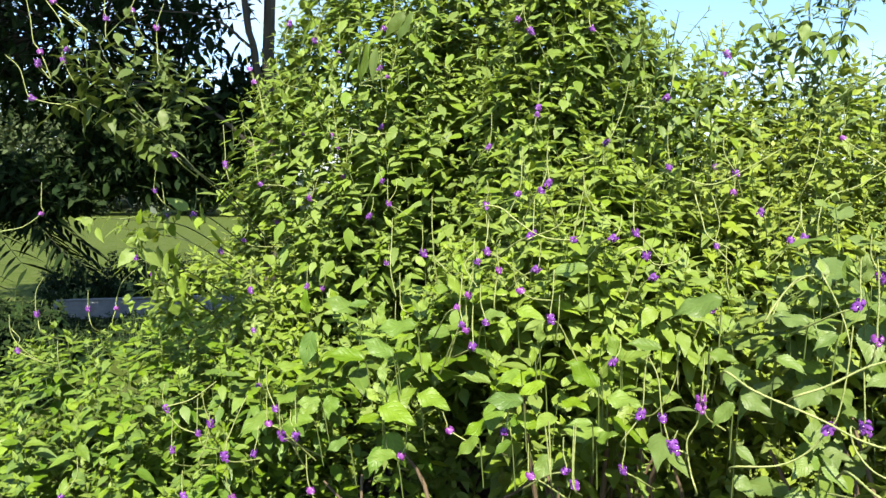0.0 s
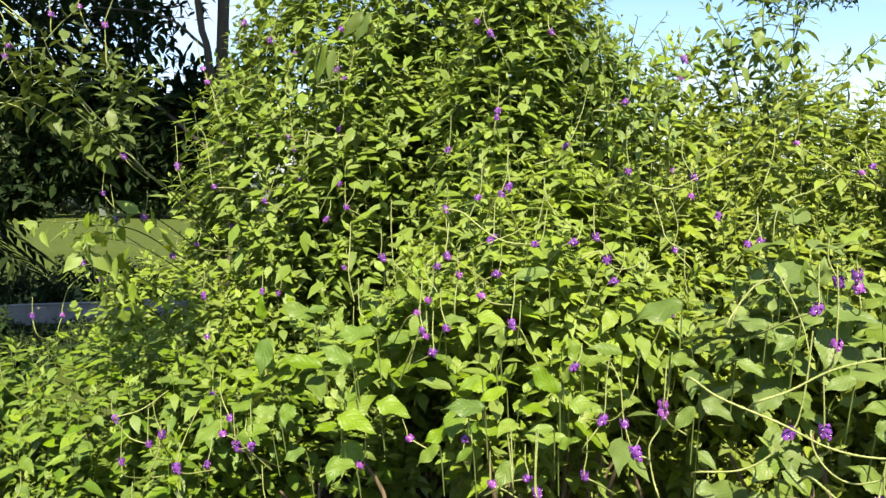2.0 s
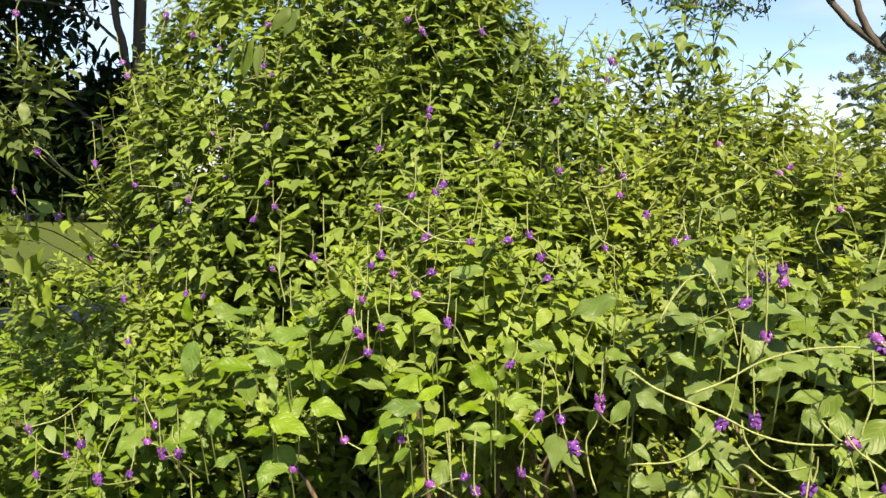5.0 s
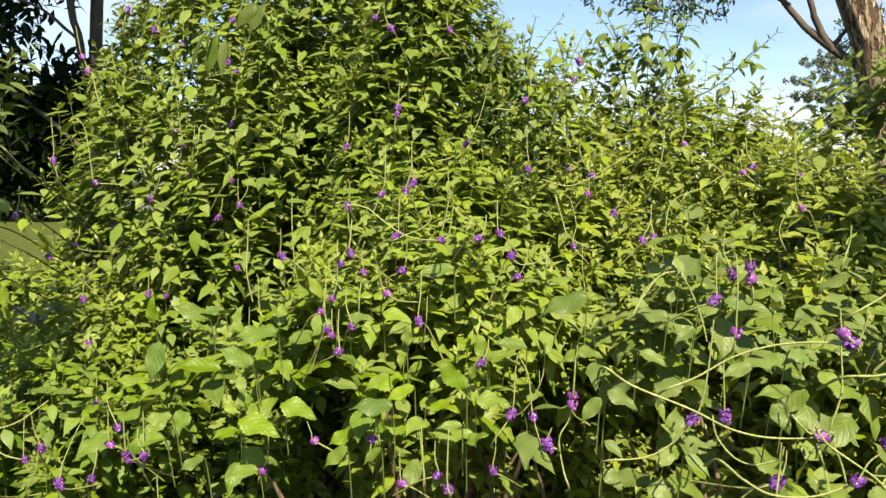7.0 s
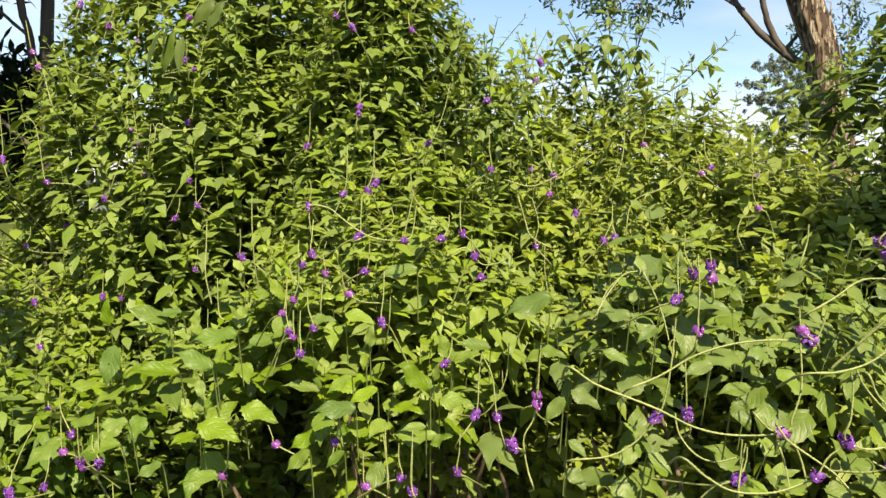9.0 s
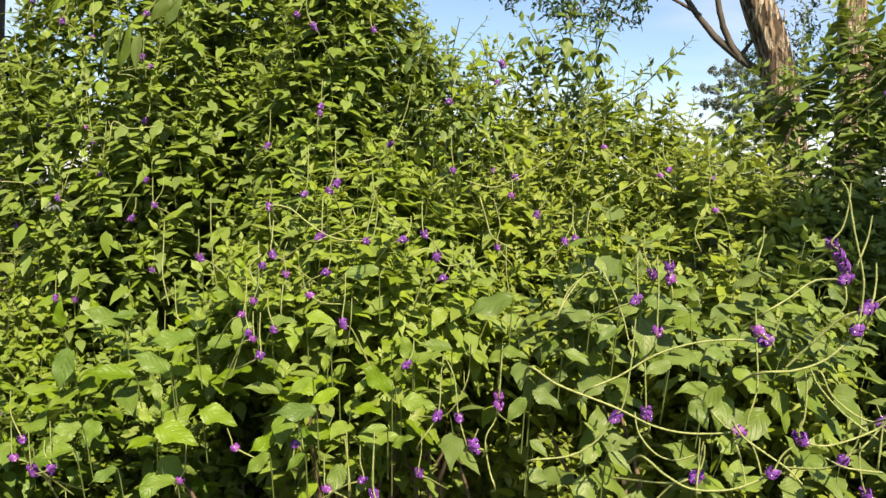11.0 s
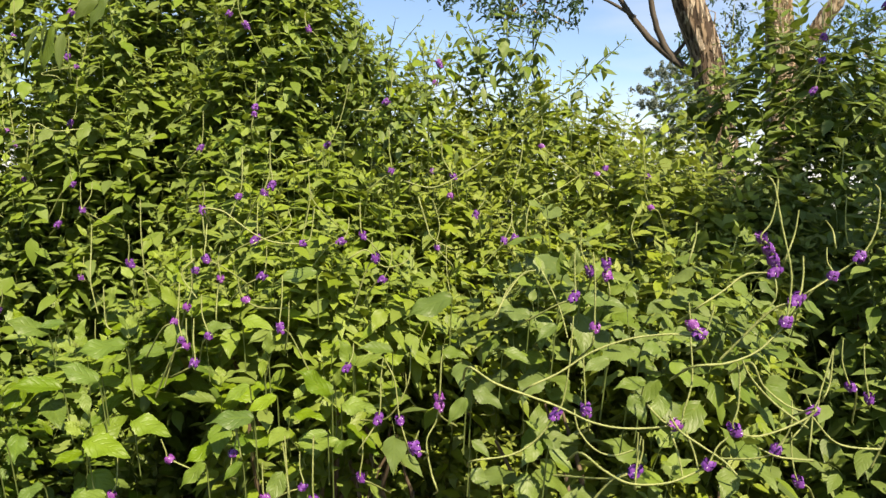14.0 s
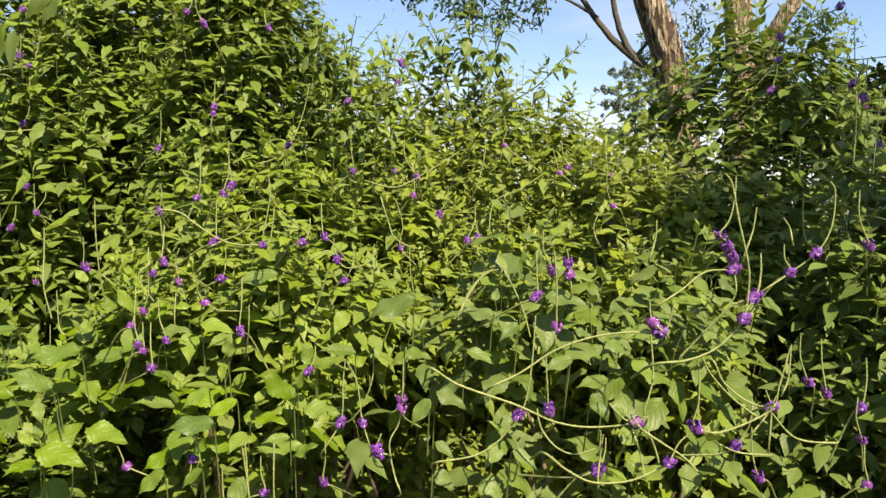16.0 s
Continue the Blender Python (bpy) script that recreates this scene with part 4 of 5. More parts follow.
flower_spike(centre, rng_c, [(-1.138, 2.875, 1.653), (-1.134, 2.776, 1.693), (-1.130, 2.768, 1.777), (-1.139, 2.768, 1.843), (-1.153, 2.769, 1.949)], 0.500, 1.00)
flower_spike(centre, rng_c, [(-1.118, 2.846, 1.531), (-1.115, 2.748, 1.571), (-1.090, 2.739, 1.651), (-1.079, 2.737, 1.705), (-1.068, 2.739, 1.841)], 0.500, 1.00)
flower_spike(centre, rng_c, [(-1.199, 2.949, 2.080), (-1.195, 2.851, 2.119), (-1.158, 2.839, 2.160), (-1.157, 2.838, 2.229), (-1.156, 2.838, 2.300)], 0.500, 1.00)
flower_spike(centre, rng_c, [(-1.207, 2.556, 2.082), (-1.204, 2.459, 2.121), (-1.186, 2.457, 2.197), (-1.180, 2.457, 2.241), (-1.181, 2.455, 2.281)], 0.500, 1.00)
flower_spike(centre, rng_c, [(-1.346, 3.051, 2.135), (-1.343, 2.954, 2.173), (-1.323, 2.951, 2.244), (-1.305, 2.957, 2.304), (-1.288, 2.961, 2.364)], 0.500, 1.00)
flower_spike(centre, rng_c, [(-1.257, 2.428, 1.941), (-1.253, 2.331, 1.980), (-1.232, 2.333, 1.920), (-1.269, 2.316, 2.017), (-1.273, 2.312, 2.034), (-1.285, 2.309, 2.107)], 0.600, 1.00)
flower_spike(centre, rng_c, [(-1.217, 2.431, 1.803), (-1.213, 2.334, 1.842), (-1.240, 2.332, 1.936), (-1.251, 2.318, 1.966), (-1.255, 2.314, 1.987)], 0.750, 1.00)
flower_spike(centre, rng_c, [(-1.375, 2.872, 1.422), (-1.324, 2.769, 1.426), (-1.241, 2.763, 1.448), (-1.098, 2.754, 1.481)], None)
flower_spike(centre, rng_c, [(-1.293, 2.875, 1.570), (-1.245, 2.773, 1.569), (-1.204, 2.773, 1.691), (-1.178, 2.770, 1.748)], None)
flower_spike(centre, rng_c, [(-1.128, 2.931, 1.841), (-1.086, 2.828, 1.831), (-1.023, 2.821, 1.817), (-0.949, 2.814, 1.832)], None)
flower_spike(centre, rng_c, [(-1.126, 2.873, 1.678), (-1.084, 2.770, 1.673), (-1.064, 2.771, 1.795), (-1.073, 2.770, 1.845)], None)
flower_spike(centre, rng_c, [(-0.939, 2.448, 1.747), (-0.899, 2.355, 1.741), (-0.889, 2.357, 1.799), (-0.841, 2.366, 1.780), (-0.765, 2.385, 1.790)], None)
flower_spike(peak, rng_pk, [(-0.132, 2.466, 1.647), (-0.132, 2.368, 1.686), (-0.074, 2.367, 1.707), (-0.026, 2.355, 1.752), (-0.008, 2.351, 1.777), (0.020, 2.349, 1.854), (0.037, 2.349, 1.936)], 0.500, 1.00)
flower_spike(peak, rng_pk, [(-0.263, 2.479, 1.751), (-0.262, 2.381, 1.791), (-0.249, 2.372, 1.865), (-0.247, 2.370, 1.903), (-0.244, 2.368, 1.947)], 0.500, 1.20)
flower_spike(peak, rng_pk, [(-0.257, 2.480, 1.778), (-0.256, 2.382, 1.817), (-0.251, 2.371, 1.842), (-0.250, 2.368, 1.856)], 0.667, 1.00)
flower_spike(mid, rng_m, [(-0.274, 1.974, 1.228), (-0.272, 1.876, 1.269), (-0.269, 1.879, 1.345), (-0.260, 1.869, 1.379), (-0.266, 1.867, 1.422), (-0.257, 1.864, 1.457)], 0.600, 1.00)
flower_spike(mid, rng_m, [(-0.338, 2.159, 1.423), (-0.336, 2.061, 1.464), (-0.342, 2.054, 1.547), (-0.335, 2.051, 1.587), (-0.340, 2.049, 1.620)], 0.500, 1.00)
flower_spike(mid, rng_m, [(-0.263, 2.085, 1.472), (-0.262, 1.987, 1.512), (-0.234, 1.977, 1.582), (-0.225, 1.974, 1.616), (-0.224, 1.975, 1.711)], 0.500, 1.00)
flower_spike(mid, rng_m, [(-0.281, 1.867, 1.505), (-0.280, 1.769, 1.545), (-0.236, 1.767, 1.542), (-0.199, 1.764, 1.515), (-0.153, 1.760, 1.484), (-0.108, 1.758, 1.469), (-0.047, 1.743, 1.469), (-0.049, 1.740, 1.482), (-0.038, 1.738, 1.535), (-0.028, 1.736, 1.588)], 0.667, 1.00)
flower_spike(mid, rng_m, [(0.349, 2.303, 1.344), (0.348, 2.205, 1.385), (0.301, 2.197, 1.442), (0.308, 2.196, 1.502), (0.294, 2.195, 1.561), (0.285, 2.193, 1.584)], 0.400, 1.00)
flower_spike(mid, rng_m, [(-0.537, 1.924, 1.241), (-0.505, 1.823, 1.256), (-0.519, 1.821, 1.277), (-0.523, 1.821, 1.362)], None)
flower_spike(mid, rng_m, [(-0.337, 1.924, 1.417), (-0.315, 1.823, 1.424), (-0.341, 1.818, 1.389), (-0.305, 1.810, 1.335)], None)
flower_spike(mid, rng_m, [(-0.186, 1.879, 1.458), (-0.172, 1.778, 1.462), (-0.146, 1.774, 1.475), (-0.101, 1.769, 1.494), (-0.078, 1.765, 1.517), (-0.085, 1.762, 1.548)], None)
flower_spike(mid, rng_m, [(-0.056, 1.854, 1.467), (-0.048, 1.753, 1.471), (-0.032, 1.749, 1.482), (-0.022, 1.748, 1.553)], None)
flower_spike(mid, rng_m, [(0.052, 2.007, 1.418), (0.054, 1.907, 1.424), (0.097, 1.902, 1.446), (0.141, 1.894, 1.404), (0.198, 1.888, 1.419), (0.212, 1.886, 1.463)], None)
flower_spike(shoulder, rng_sh, [(0.056, 2.392, 1.809), (0.057, 2.294, 1.848), (0.115, 2.292, 1.849), (0.155, 2.279, 1.877), (0.165, 2.276, 1.903), (0.171, 2.276, 1.984)], 0.600, 1.00)
flower_spike(midright, rng_mr, [(0.786, 2.539, 1.631), (0.784, 2.441, 1.671), (0.721, 2.447, 1.720), (0.660, 2.439, 1.766), (0.666, 2.437, 1.806), (0.659, 2.436, 1.860)], 0.600, 1.00)
flower_spike(midright, rng_mr, [(0.869, 2.462, 1.593), (0.866, 2.364, 1.633), (0.824, 2.356, 1.671), (0.814, 2.354, 1.703), (0.799, 2.353, 1.751)], 0.500, 1.00)
flower_spike(midright, rng_mr, [(0.241, 2.106, 1.582), (0.235, 2.006, 1.580), (0.254, 1.999, 1.518), (0.271, 1.992, 1.475), (0.324, 1.984, 1.445)], None)
flower_spike(midright, rng_mr, [(0.210, 2.210, 1.633), (0.206, 2.110, 1.629), (0.285, 2.102, 1.614), (0.379, 2.096, 1.663), (0.457, 2.091, 1.712)], None)
flower_spike(midright, rng_mr, [(0.582, 2.286, 1.469), (0.562, 2.187, 1.472), (0.577, 2.187, 1.572), (0.658, 2.182, 1.615), (0.723, 2.177, 1.657)], None)
flower_spike(leftmid, rng_lm, [(-1.381, 2.472, 1.561), (-1.377, 2.375, 1.601), (-1.396, 2.362, 1.682), (-1.393, 2.360, 1.711), (-1.402, 2.361, 1.822)], 0.500, 1.00)
flower_spike(leftmid, rng_lm, [(-1.191, 2.527, 1.561), (-1.188, 2.430, 1.601), (-1.237, 2.416, 1.607), (-1.271, 2.394, 1.612), (-1.281, 2.390, 1.663), (-1.289, 2.388, 1.727), (-1.302, 2.384, 1.794), (-1.333, 2.373, 1.828)], 0.429, 1.00)
flower_spike(leftmid, rng_lm, [(-1.575, 2.404, 1.392), (-1.570, 2.307, 1.432), (-1.596, 2.290, 1.490), (-1.597, 2.288, 1.515), (-1.611, 2.286, 1.611)], 0.500, 1.00)
flower_spike(leftmid, rng_lm, [(-1.618, 2.398, 1.495), (-1.613, 2.301, 1.535), (-1.639, 2.284, 1.582), (-1.639, 2.282, 1.611), (-1.631, 2.284, 1.679)], 0.500, 1.00)
flower_spike(leftmid, rng_lm, [(-2.193, 2.222, 1.379), (-2.187, 2.125, 1.419), (-2.108, 2.150, 1.441), (-2.031, 2.163, 1.494), (-2.032, 2.160, 1.521), (-2.030, 2.162, 1.605)], 0.600, 1.00)
flower_spike(leftmid, rng_lm, [(-1.680, 2.362, 1.224), (-1.675, 2.265, 1.265), (-1.701, 2.250, 1.338), (-1.705, 2.247, 1.369)], 0.667, 1.00)
flower_spike(leftmid, rng_lm, [(-1.666, 2.366, 1.224), (-1.661, 2.270, 1.265), (-1.661, 2.262, 1.342), (-1.654, 2.262, 1.370)], 0.667, 1.00)
flower_spike(leftmid, rng_lm, [(-1.639, 2.372, 1.183), (-1.634, 2.275, 1.224), (-1.637, 2.265, 1.277), (-1.632, 2.264, 1.298)], 0.667, 1.00)
flower_spike(leftmid, rng_lm, [(-1.784, 2.320, 1.046), (-1.779, 2.223, 1.087), (-1.760, 2.220, 1.151), (-1.760, 2.218, 1.172), (-1.740, 2.224, 1.241), (-1.697, 2.235, 1.285), (-1.656, 2.245, 1.309)], 0.333, 1.00)
flower_spike(leftmid, rng_lm, [(-1.854, 2.299, 1.035), (-1.848, 2.202, 1.076), (-1.861, 2.191, 1.150), (-1.857, 2.188, 1.157), (-1.856, 2.188, 1.213)], 0.500, 1.00)
flower_spike(leftmid, rng_lm, [(-2.035, 2.245, 1.013), (-2.028, 2.148, 1.055), (-2.044, 2.147, 1.104), (-2.039, 2.137, 1.127), (-2.041, 2.134, 1.154), (-2.037, 2.135, 1.210), (-2.010, 2.142, 1.260)], 0.500, 1.00)
flower_spike(leftmid, rng_lm, [(-2.039, 2.236, 0.907), (-2.033, 2.140, 0.949), (-2.104, 2.109, 0.992), (-2.092, 2.111, 1.034), (-2.120, 2.101, 1.071)], 0.500, 1.00)
flower_spike(leftfront, rng_lf, [(-1.267, 2.080, 0.758), (-1.262, 1.983, 0.801), (-1.322, 1.967, 0.825), (-1.357, 1.949, 0.889), (-1.364, 1.945, 0.926), (-1.356, 1.945, 0.963)], 0.600, 1.00)
flower_spike(leftfront, rng_lf, [(-1.200, 2.010, 0.746), (-1.195, 1.913, 0.788), (-1.206, 1.900, 0.835), (-1.207, 1.898, 0.861), (-1.205, 1.899, 0.943)], 0.500, 1.00)
flower_spike(leftfront, rng_lf, [(-1.272, 1.968, 0.697), (-1.267, 1.871, 0.740), (-1.270, 1.861, 0.787), (-1.270, 1.858, 0.808), (-1.267, 1.861, 0.902)], 0.500, 1.00)
flower_spike(leftfront, rng_lf, [(-1.660, 1.900, 0.550), (-1.654, 1.803, 0.593), (-1.630, 1.799, 0.619), (-1.585, 1.812, 0.679), (-1.580, 1.813, 0.741)], 0.500, 1.00)
flower_spike(leftfront, rng_lf, [(-1.234, 1.788, 0.930), (-1.172, 1.703, 0.968), (-1.107, 1.724, 0.990), (-1.043, 1.750, 1.040)], None)
flower_spike(leftfront, rng_lf, [(-1.071, 1.826, 0.810), (-1.017, 1.740, 0.843), (-0.984, 1.751, 0.934), (-0.952, 1.761, 1.005)], None)
flower_spike(front, rng_f, [(0.085, 1.696, 0.983), (0.085, 1.598, 1.026), (0.126, 1.587, 1.098), (0.131, 1.587, 1.179), (0.136, 1.585, 1.229)], 0.500, 1.19)
flower_spike(front, rng_f, [(0.190, 1.671, 0.991), (0.190, 1.574, 1.033), (0.171, 1.566, 1.101), (0.160, 1.566, 1.183), (0.139, 1.565, 1.229)], 0.500, 1.19)
flower_spike(front, rng_f, [(-0.481, 1.794, 0.833), (-0.478, 1.696, 0.876), (-0.466, 1.685, 0.909), (-0.453, 1.682, 0.940), (-0.450, 1.681, 1.007)], 0.500, 1.23)
flower_spike(front, rng_f, [(-0.291, 1.809, 0.908), (-0.289, 1.711, 0.950), (-0.344, 1.703, 0.981), (-0.351, 1.700, 1.000), (-0.361, 1.698, 1.028)], 0.500, 1.23)
flower_spike(front, rng_f, [(-0.211, 1.805, 0.896), (-0.210, 1.707, 0.939), (-0.202, 1.697, 0.995), (-0.195, 1.694, 1.022), (-0.194, 1.692, 1.053)], 0.500, 1.12)
flower_spike(front, rng_f, [(-0.001, 1.615, 0.887), (-0.001, 1.517, 0.930), (-0.006, 1.506, 0.952), (-0.009, 1.504, 0.989), (-0.006, 1.504, 1.085)], 0.500, 1.32)
flower_spike(front, rng_f, [(-0.646, 1.658, 0.774), (-0.643, 1.561, 0.817), (-0.652, 1.548, 0.845), (-0.659, 1.544, 0.878), (-0.662, 1.543, 0.935)], 0.500, 1.12)
flower_spike(front, rng_f, [(-0.066, 1.607, 0.909), (-0.057, 1.508, 0.946), (-0.060, 1.507, 1.006), (-0.065, 1.507, 1.084)], None)
flower_spike(front, rng_f, [(-0.005, 1.520, 0.930), (0.006, 1.422, 0.967), (-0.001, 1.417, 0.997), (-0.001, 1.420, 1.104)], None)
flower_spike(front, rng_f, [(-0.060, 1.526, 0.947), (-0.047, 1.428, 0.983), (-0.053, 1.426, 1.042), (-0.060, 1.423, 1.096)], None)
flower_spike(front, rng_f, [(-0.200, 1.778, 0.954), (-0.181, 1.681, 0.985), (-0.188, 1.678, 1.034), (-0.194, 1.674, 1.069)], None)
flower_spike(rightfront, rng_rf, [(0.268, 1.240, 1.252), (0.267, 1.142, 1.294), (0.312, 1.138, 1.267), (0.404, 1.133, 1.233), (0.466, 1.129, 1.205), (0.527, 1.125, 1.195), (0.598, 1.111, 1.205), (0.609, 1.107, 1.230), (0.620, 1.105, 1.279), (0.616, 1.105, 1.346)], 0.667, 1.19)
flower_spike(rightfront, rng_rf, [(0.377, 1.303, 1.204), (0.376, 1.205, 1.246), (0.427, 1.204, 1.270), (0.485, 1.203, 1.306), (0.549, 1.201, 1.328), (0.613, 1.198, 1.336), (0.668, 1.184, 1.338), (0.682, 1.181, 1.361), (0.687, 1.178, 1.389)], 0.750, 1.19)
flower_spike(rightfront, rng_rf, [(0.684, 1.283, 1.285), (0.680, 1.185, 1.326), (0.648, 1.176, 1.357), (0.641, 1.174, 1.394)], 0.667, 1.19)
flower_spike(rightfront, rng_rf, [(0.611, 1.175, 1.262), (0.608, 1.077, 1.304), (0.661, 1.075, 1.309), (0.708, 1.074, 1.326), (0.742, 1.073, 1.356), (0.750, 1.062, 1.378), (0.755, 1.060, 1.419), (0.753, 1.058, 1.460), (0.736, 1.058, 1.529), (0.724, 1.057, 1.583), (0.711, 1.054, 1.600)], 0.500, 1.19)
flower_spike(rightfront, rng_rf, [(0.727, 1.433, 1.322), (0.723, 1.335, 1.363), (0.773, 1.335, 1.395), (0.819, 1.334, 1.428), (0.869, 1.320, 1.434), (0.863, 1.318, 1.458), (0.853, 1.315, 1.484), (0.835, 1.313, 1.500), (0.852, 1.309, 1.526), (0.861, 1.307, 1.568), (0.862, 1.305, 1.609)], 0.400, 1.19)
flower_spike(rightfront, rng_rf, [(0.876, 1.429, 1.406), (0.872, 1.332, 1.447), (0.864, 1.320, 1.457), (0.861, 1.317, 1.461)], 0.667, 1.19)
flower_spike(rightfront, rng_rf, [(0.867, 1.430, 1.431), (0.863, 1.332, 1.471), (0.854, 1.321, 1.477), (0.852, 1.317, 1.481)], 0.667, 1.19)
flower_spike(rightfront, rng_rf, [(0.854, 1.431, 1.452), (0.850, 1.333, 1.492), (0.841, 1.321, 1.499), (0.839, 1.318, 1.504)], 0.667, 1.19)
flower_spike(rightfront, rng_rf, [(0.808, 1.375, 1.229), (0.804, 1.277, 1.270), (0.828, 1.274, 1.227), (0.877, 1.270, 1.189), (0.917, 1.256, 1.185), (0.925, 1.253, 1.221), (0.946, 1.252, 1.297)], 0.667, 1.19)
flower_spike(rightfront, rng_rf, [(0.843, 1.221, 1.181), (0.838, 1.123, 1.223), (0.825, 1.123, 1.208), (0.776, 1.124, 1.187), (0.734, 1.126, 1.178), (0.695, 1.116, 1.196), (0.701, 1.113, 1.229), (0.702, 1.112, 1.278), (0.696, 1.109, 1.303)], 0.625, 1.19)
flower_spike(rightfront, rng_rf, [(0.445, 1.205, 1.120), (0.442, 1.108, 1.162), (0.479, 1.105, 1.134), (0.522, 1.102, 1.113), (0.581, 1.099, 1.114), (0.629, 1.098, 1.132), (0.641, 1.086, 1.147), (0.654, 1.083, 1.175), (0.670, 1.079, 1.192)], 0.750, 1.19)
flower_spike(rightfront, rng_rf, [(0.304, 1.458, 1.029), (0.302, 1.360, 1.072), (0.375, 1.357, 1.083), (0.425, 1.356, 1.113), (0.459, 1.345, 1.165), (0.471, 1.342, 1.191), (0.482, 1.341, 1.263), (0.488, 1.341, 1.349)], 0.571, 1.19)
flower_spike(rightfront, rng_rf, [(0.529, 1.461, 1.089), (0.527, 1.363, 1.131), (0.517, 1.353, 1.171), (0.515, 1.351, 1.200), (0.510, 1.350, 1.275)], 0.500, 1.19)
flower_spike(rightfront, rng_rf, [(0.516, 1.409, 1.257), (0.514, 1.311, 1.298), (0.517, 1.301, 1.334), (0.516, 1.298, 1.357), (0.516, 1.297, 1.411), (0.511, 1.296, 1.472)], 0.400, 1.19)
flower_spike(rightfront, rng_rf, [(0.610, 1.609, 1.324), (0.608, 1.511, 1.365), (0.601, 1.501, 1.413), (0.599, 1.499, 1.437), (0.594, 1.496, 1.466)], 0.500, 1.37)
flower_spike(rightfront, rng_rf, [(0.606, 1.612, 1.386), (0.603, 1.514, 1.427), (0.598, 1.503, 1.437), (0.597, 1.499, 1.455)], 0.667, 1.19)
flower_spike(rightfront, rng_rf, [(0.242, 1.527, 0.949), (0.241, 1.429, 0.992), (0.229, 1.431, 1.029), (0.220, 1.435, 1.089), (0.238, 1.436, 1.127), (0.243, 1.425, 1.165), (0.245, 1.422, 1.192), (0.247, 1.421, 1.260)], 0.714, 1.32)
flower_spike(rightfront, rng_rf, [(0.245, 1.535, 1.129), (0.244, 1.437, 1.171), (0.243, 1.426, 1.180), (0.243, 1.422, 1.190)], 0.667, 1.19)
flower_spike(rightfront, rng_rf, [(0.219, 1.492, 1.035), (0.219, 1.394, 1.077), (0.193, 1.384, 1.093), (0.201, 1.381, 1.125)], 0.667, 1.32)
flower_spike(rightfront, rng_rf, [(0.943, 1.435, 1.349), (0.938, 1.338, 1.389), (0.993, 1.332, 1.426), (1.037, 1.316, 1.466), (1.062, 1.311, 1.516), (1.066, 1.309, 1.580), (1.055, 1.307, 1.600)], 0.500, 1.19)
flower_spike(rightfront, rng_rf, [(0.872, 1.256, 1.132), (0.817, 1.159, 1.161), (0.845, 1.156, 1.196), (0.860, 1.152, 1.230)], None)
flower_spike(rightfront, rng_rf, [(0.515, 1.422, 1.147), (0.488, 1.325, 1.173), (0.495, 1.319, 1.139), (0.522, 1.312, 1.106), (0.556, 1.306, 1.094), (0.597, 1.300, 1.106)], None)
flower_spike(rightfront, rng_rf, [(0.623, 1.199, 1.192), (0.584, 1.102, 1.219), (0.599, 1.096, 1.197), (0.631, 1.090, 1.175), (0.664, 1.083, 1.153), (0.684, 1.077, 1.132)], None)
flower_spike(rightfront, rng_rf, [(0.590, 1.211, 1.209), (0.553, 1.114, 1.233), (0.573, 1.108, 1.212), (0.586, 1.103, 1.207)], None)
flower_spike(rightfront, rng_rf, [(0.586, 1.264, 1.048), (0.551, 1.167, 1.084), (0.554, 1.165, 1.130), (0.559, 1.163, 1.171)], None)
flower_spike(rightfront, rng_rf, [(0.637, 1.227, 1.155), (0.598, 1.130, 1.183), (0.608, 1.124, 1.148), (0.613, 1.118, 1.118)], None)
flower_spike(rightfront, rng_rf, [(0.673, 1.245, 1.150), (0.631, 1.148, 1.178), (0.642, 1.142, 1.147), (0.649, 1.136, 1.112)], None)
flower_spike(rightfront, rng_rf, [(0.765, 1.475, 1.441), (0.723, 1.377, 1.447), (0.735, 1.375, 1.491), (0.736, 1.372, 1.527)], None)
flower_spike(rightfront, rng_rf, [(0.946, 1.428, 1.446), (0.892, 1.330, 1.452), (0.910, 1.328, 1.506), (0.916, 1.326, 1.551)], None)
flower_spike(rightfront, rng_rf, [(1.077, 1.463, 1.475), (1.016, 1.366, 1.479), (1.008, 1.364, 1.511), (0.992, 1.361, 1.531)], None)
flower_spike(rightfront, rng_rf, [(0.400, 1.685, 1.304), (0.383, 1.587, 1.317), (0.400, 1.584, 1.367), (0.424, 1.581, 1.398), (0.453, 1.576, 1.418)], None)
flower_spike(rightfront, rng_rf, [(0.493, 1.646, 1.413), (0.471, 1.547, 1.420), (0.495, 1.540, 1.373), (0.513, 1.533, 1.326), (0.524, 1.526, 1.279)], None)
flower_spike(rightfront, rng_rf, [(0.366, 1.550, 1.317), (0.354, 1.443, 1.332), (0.376, 1.448, 1.373), (0.411, 1.457, 1.418), (0.441, 1.462, 1.427)], None)
flower_spike(rightfront, rng_rf, [(0.890, 1.241, 1.161), (0.836, 1.148, 1.187), (0.782, 1.153, 1.227), (0.742, 1.156, 1.271), (0.725, 1.156, 1.305)], None)
flower_spike(rightfront, rng_rf, [(1.037, 1.250, 1.120), (0.974, 1.159, 1.142), (0.904, 1.164, 1.152), (0.858, 1.169, 1.200)], None)
flower_spike(rightfront, rng_rf, [(0.916, 1.265, 1.090), (0.861, 1.172, 1.121), (0.806, 1.176, 1.127), (0.770, 1.177, 1.143)], None)
flower_spike(rightfront, rng_rf, [(0.995, 1.404, 1.055), (0.941, 1.312, 1.086), (0.945, 1.311, 1.163), (0.932, 1.310, 1.202)], None)
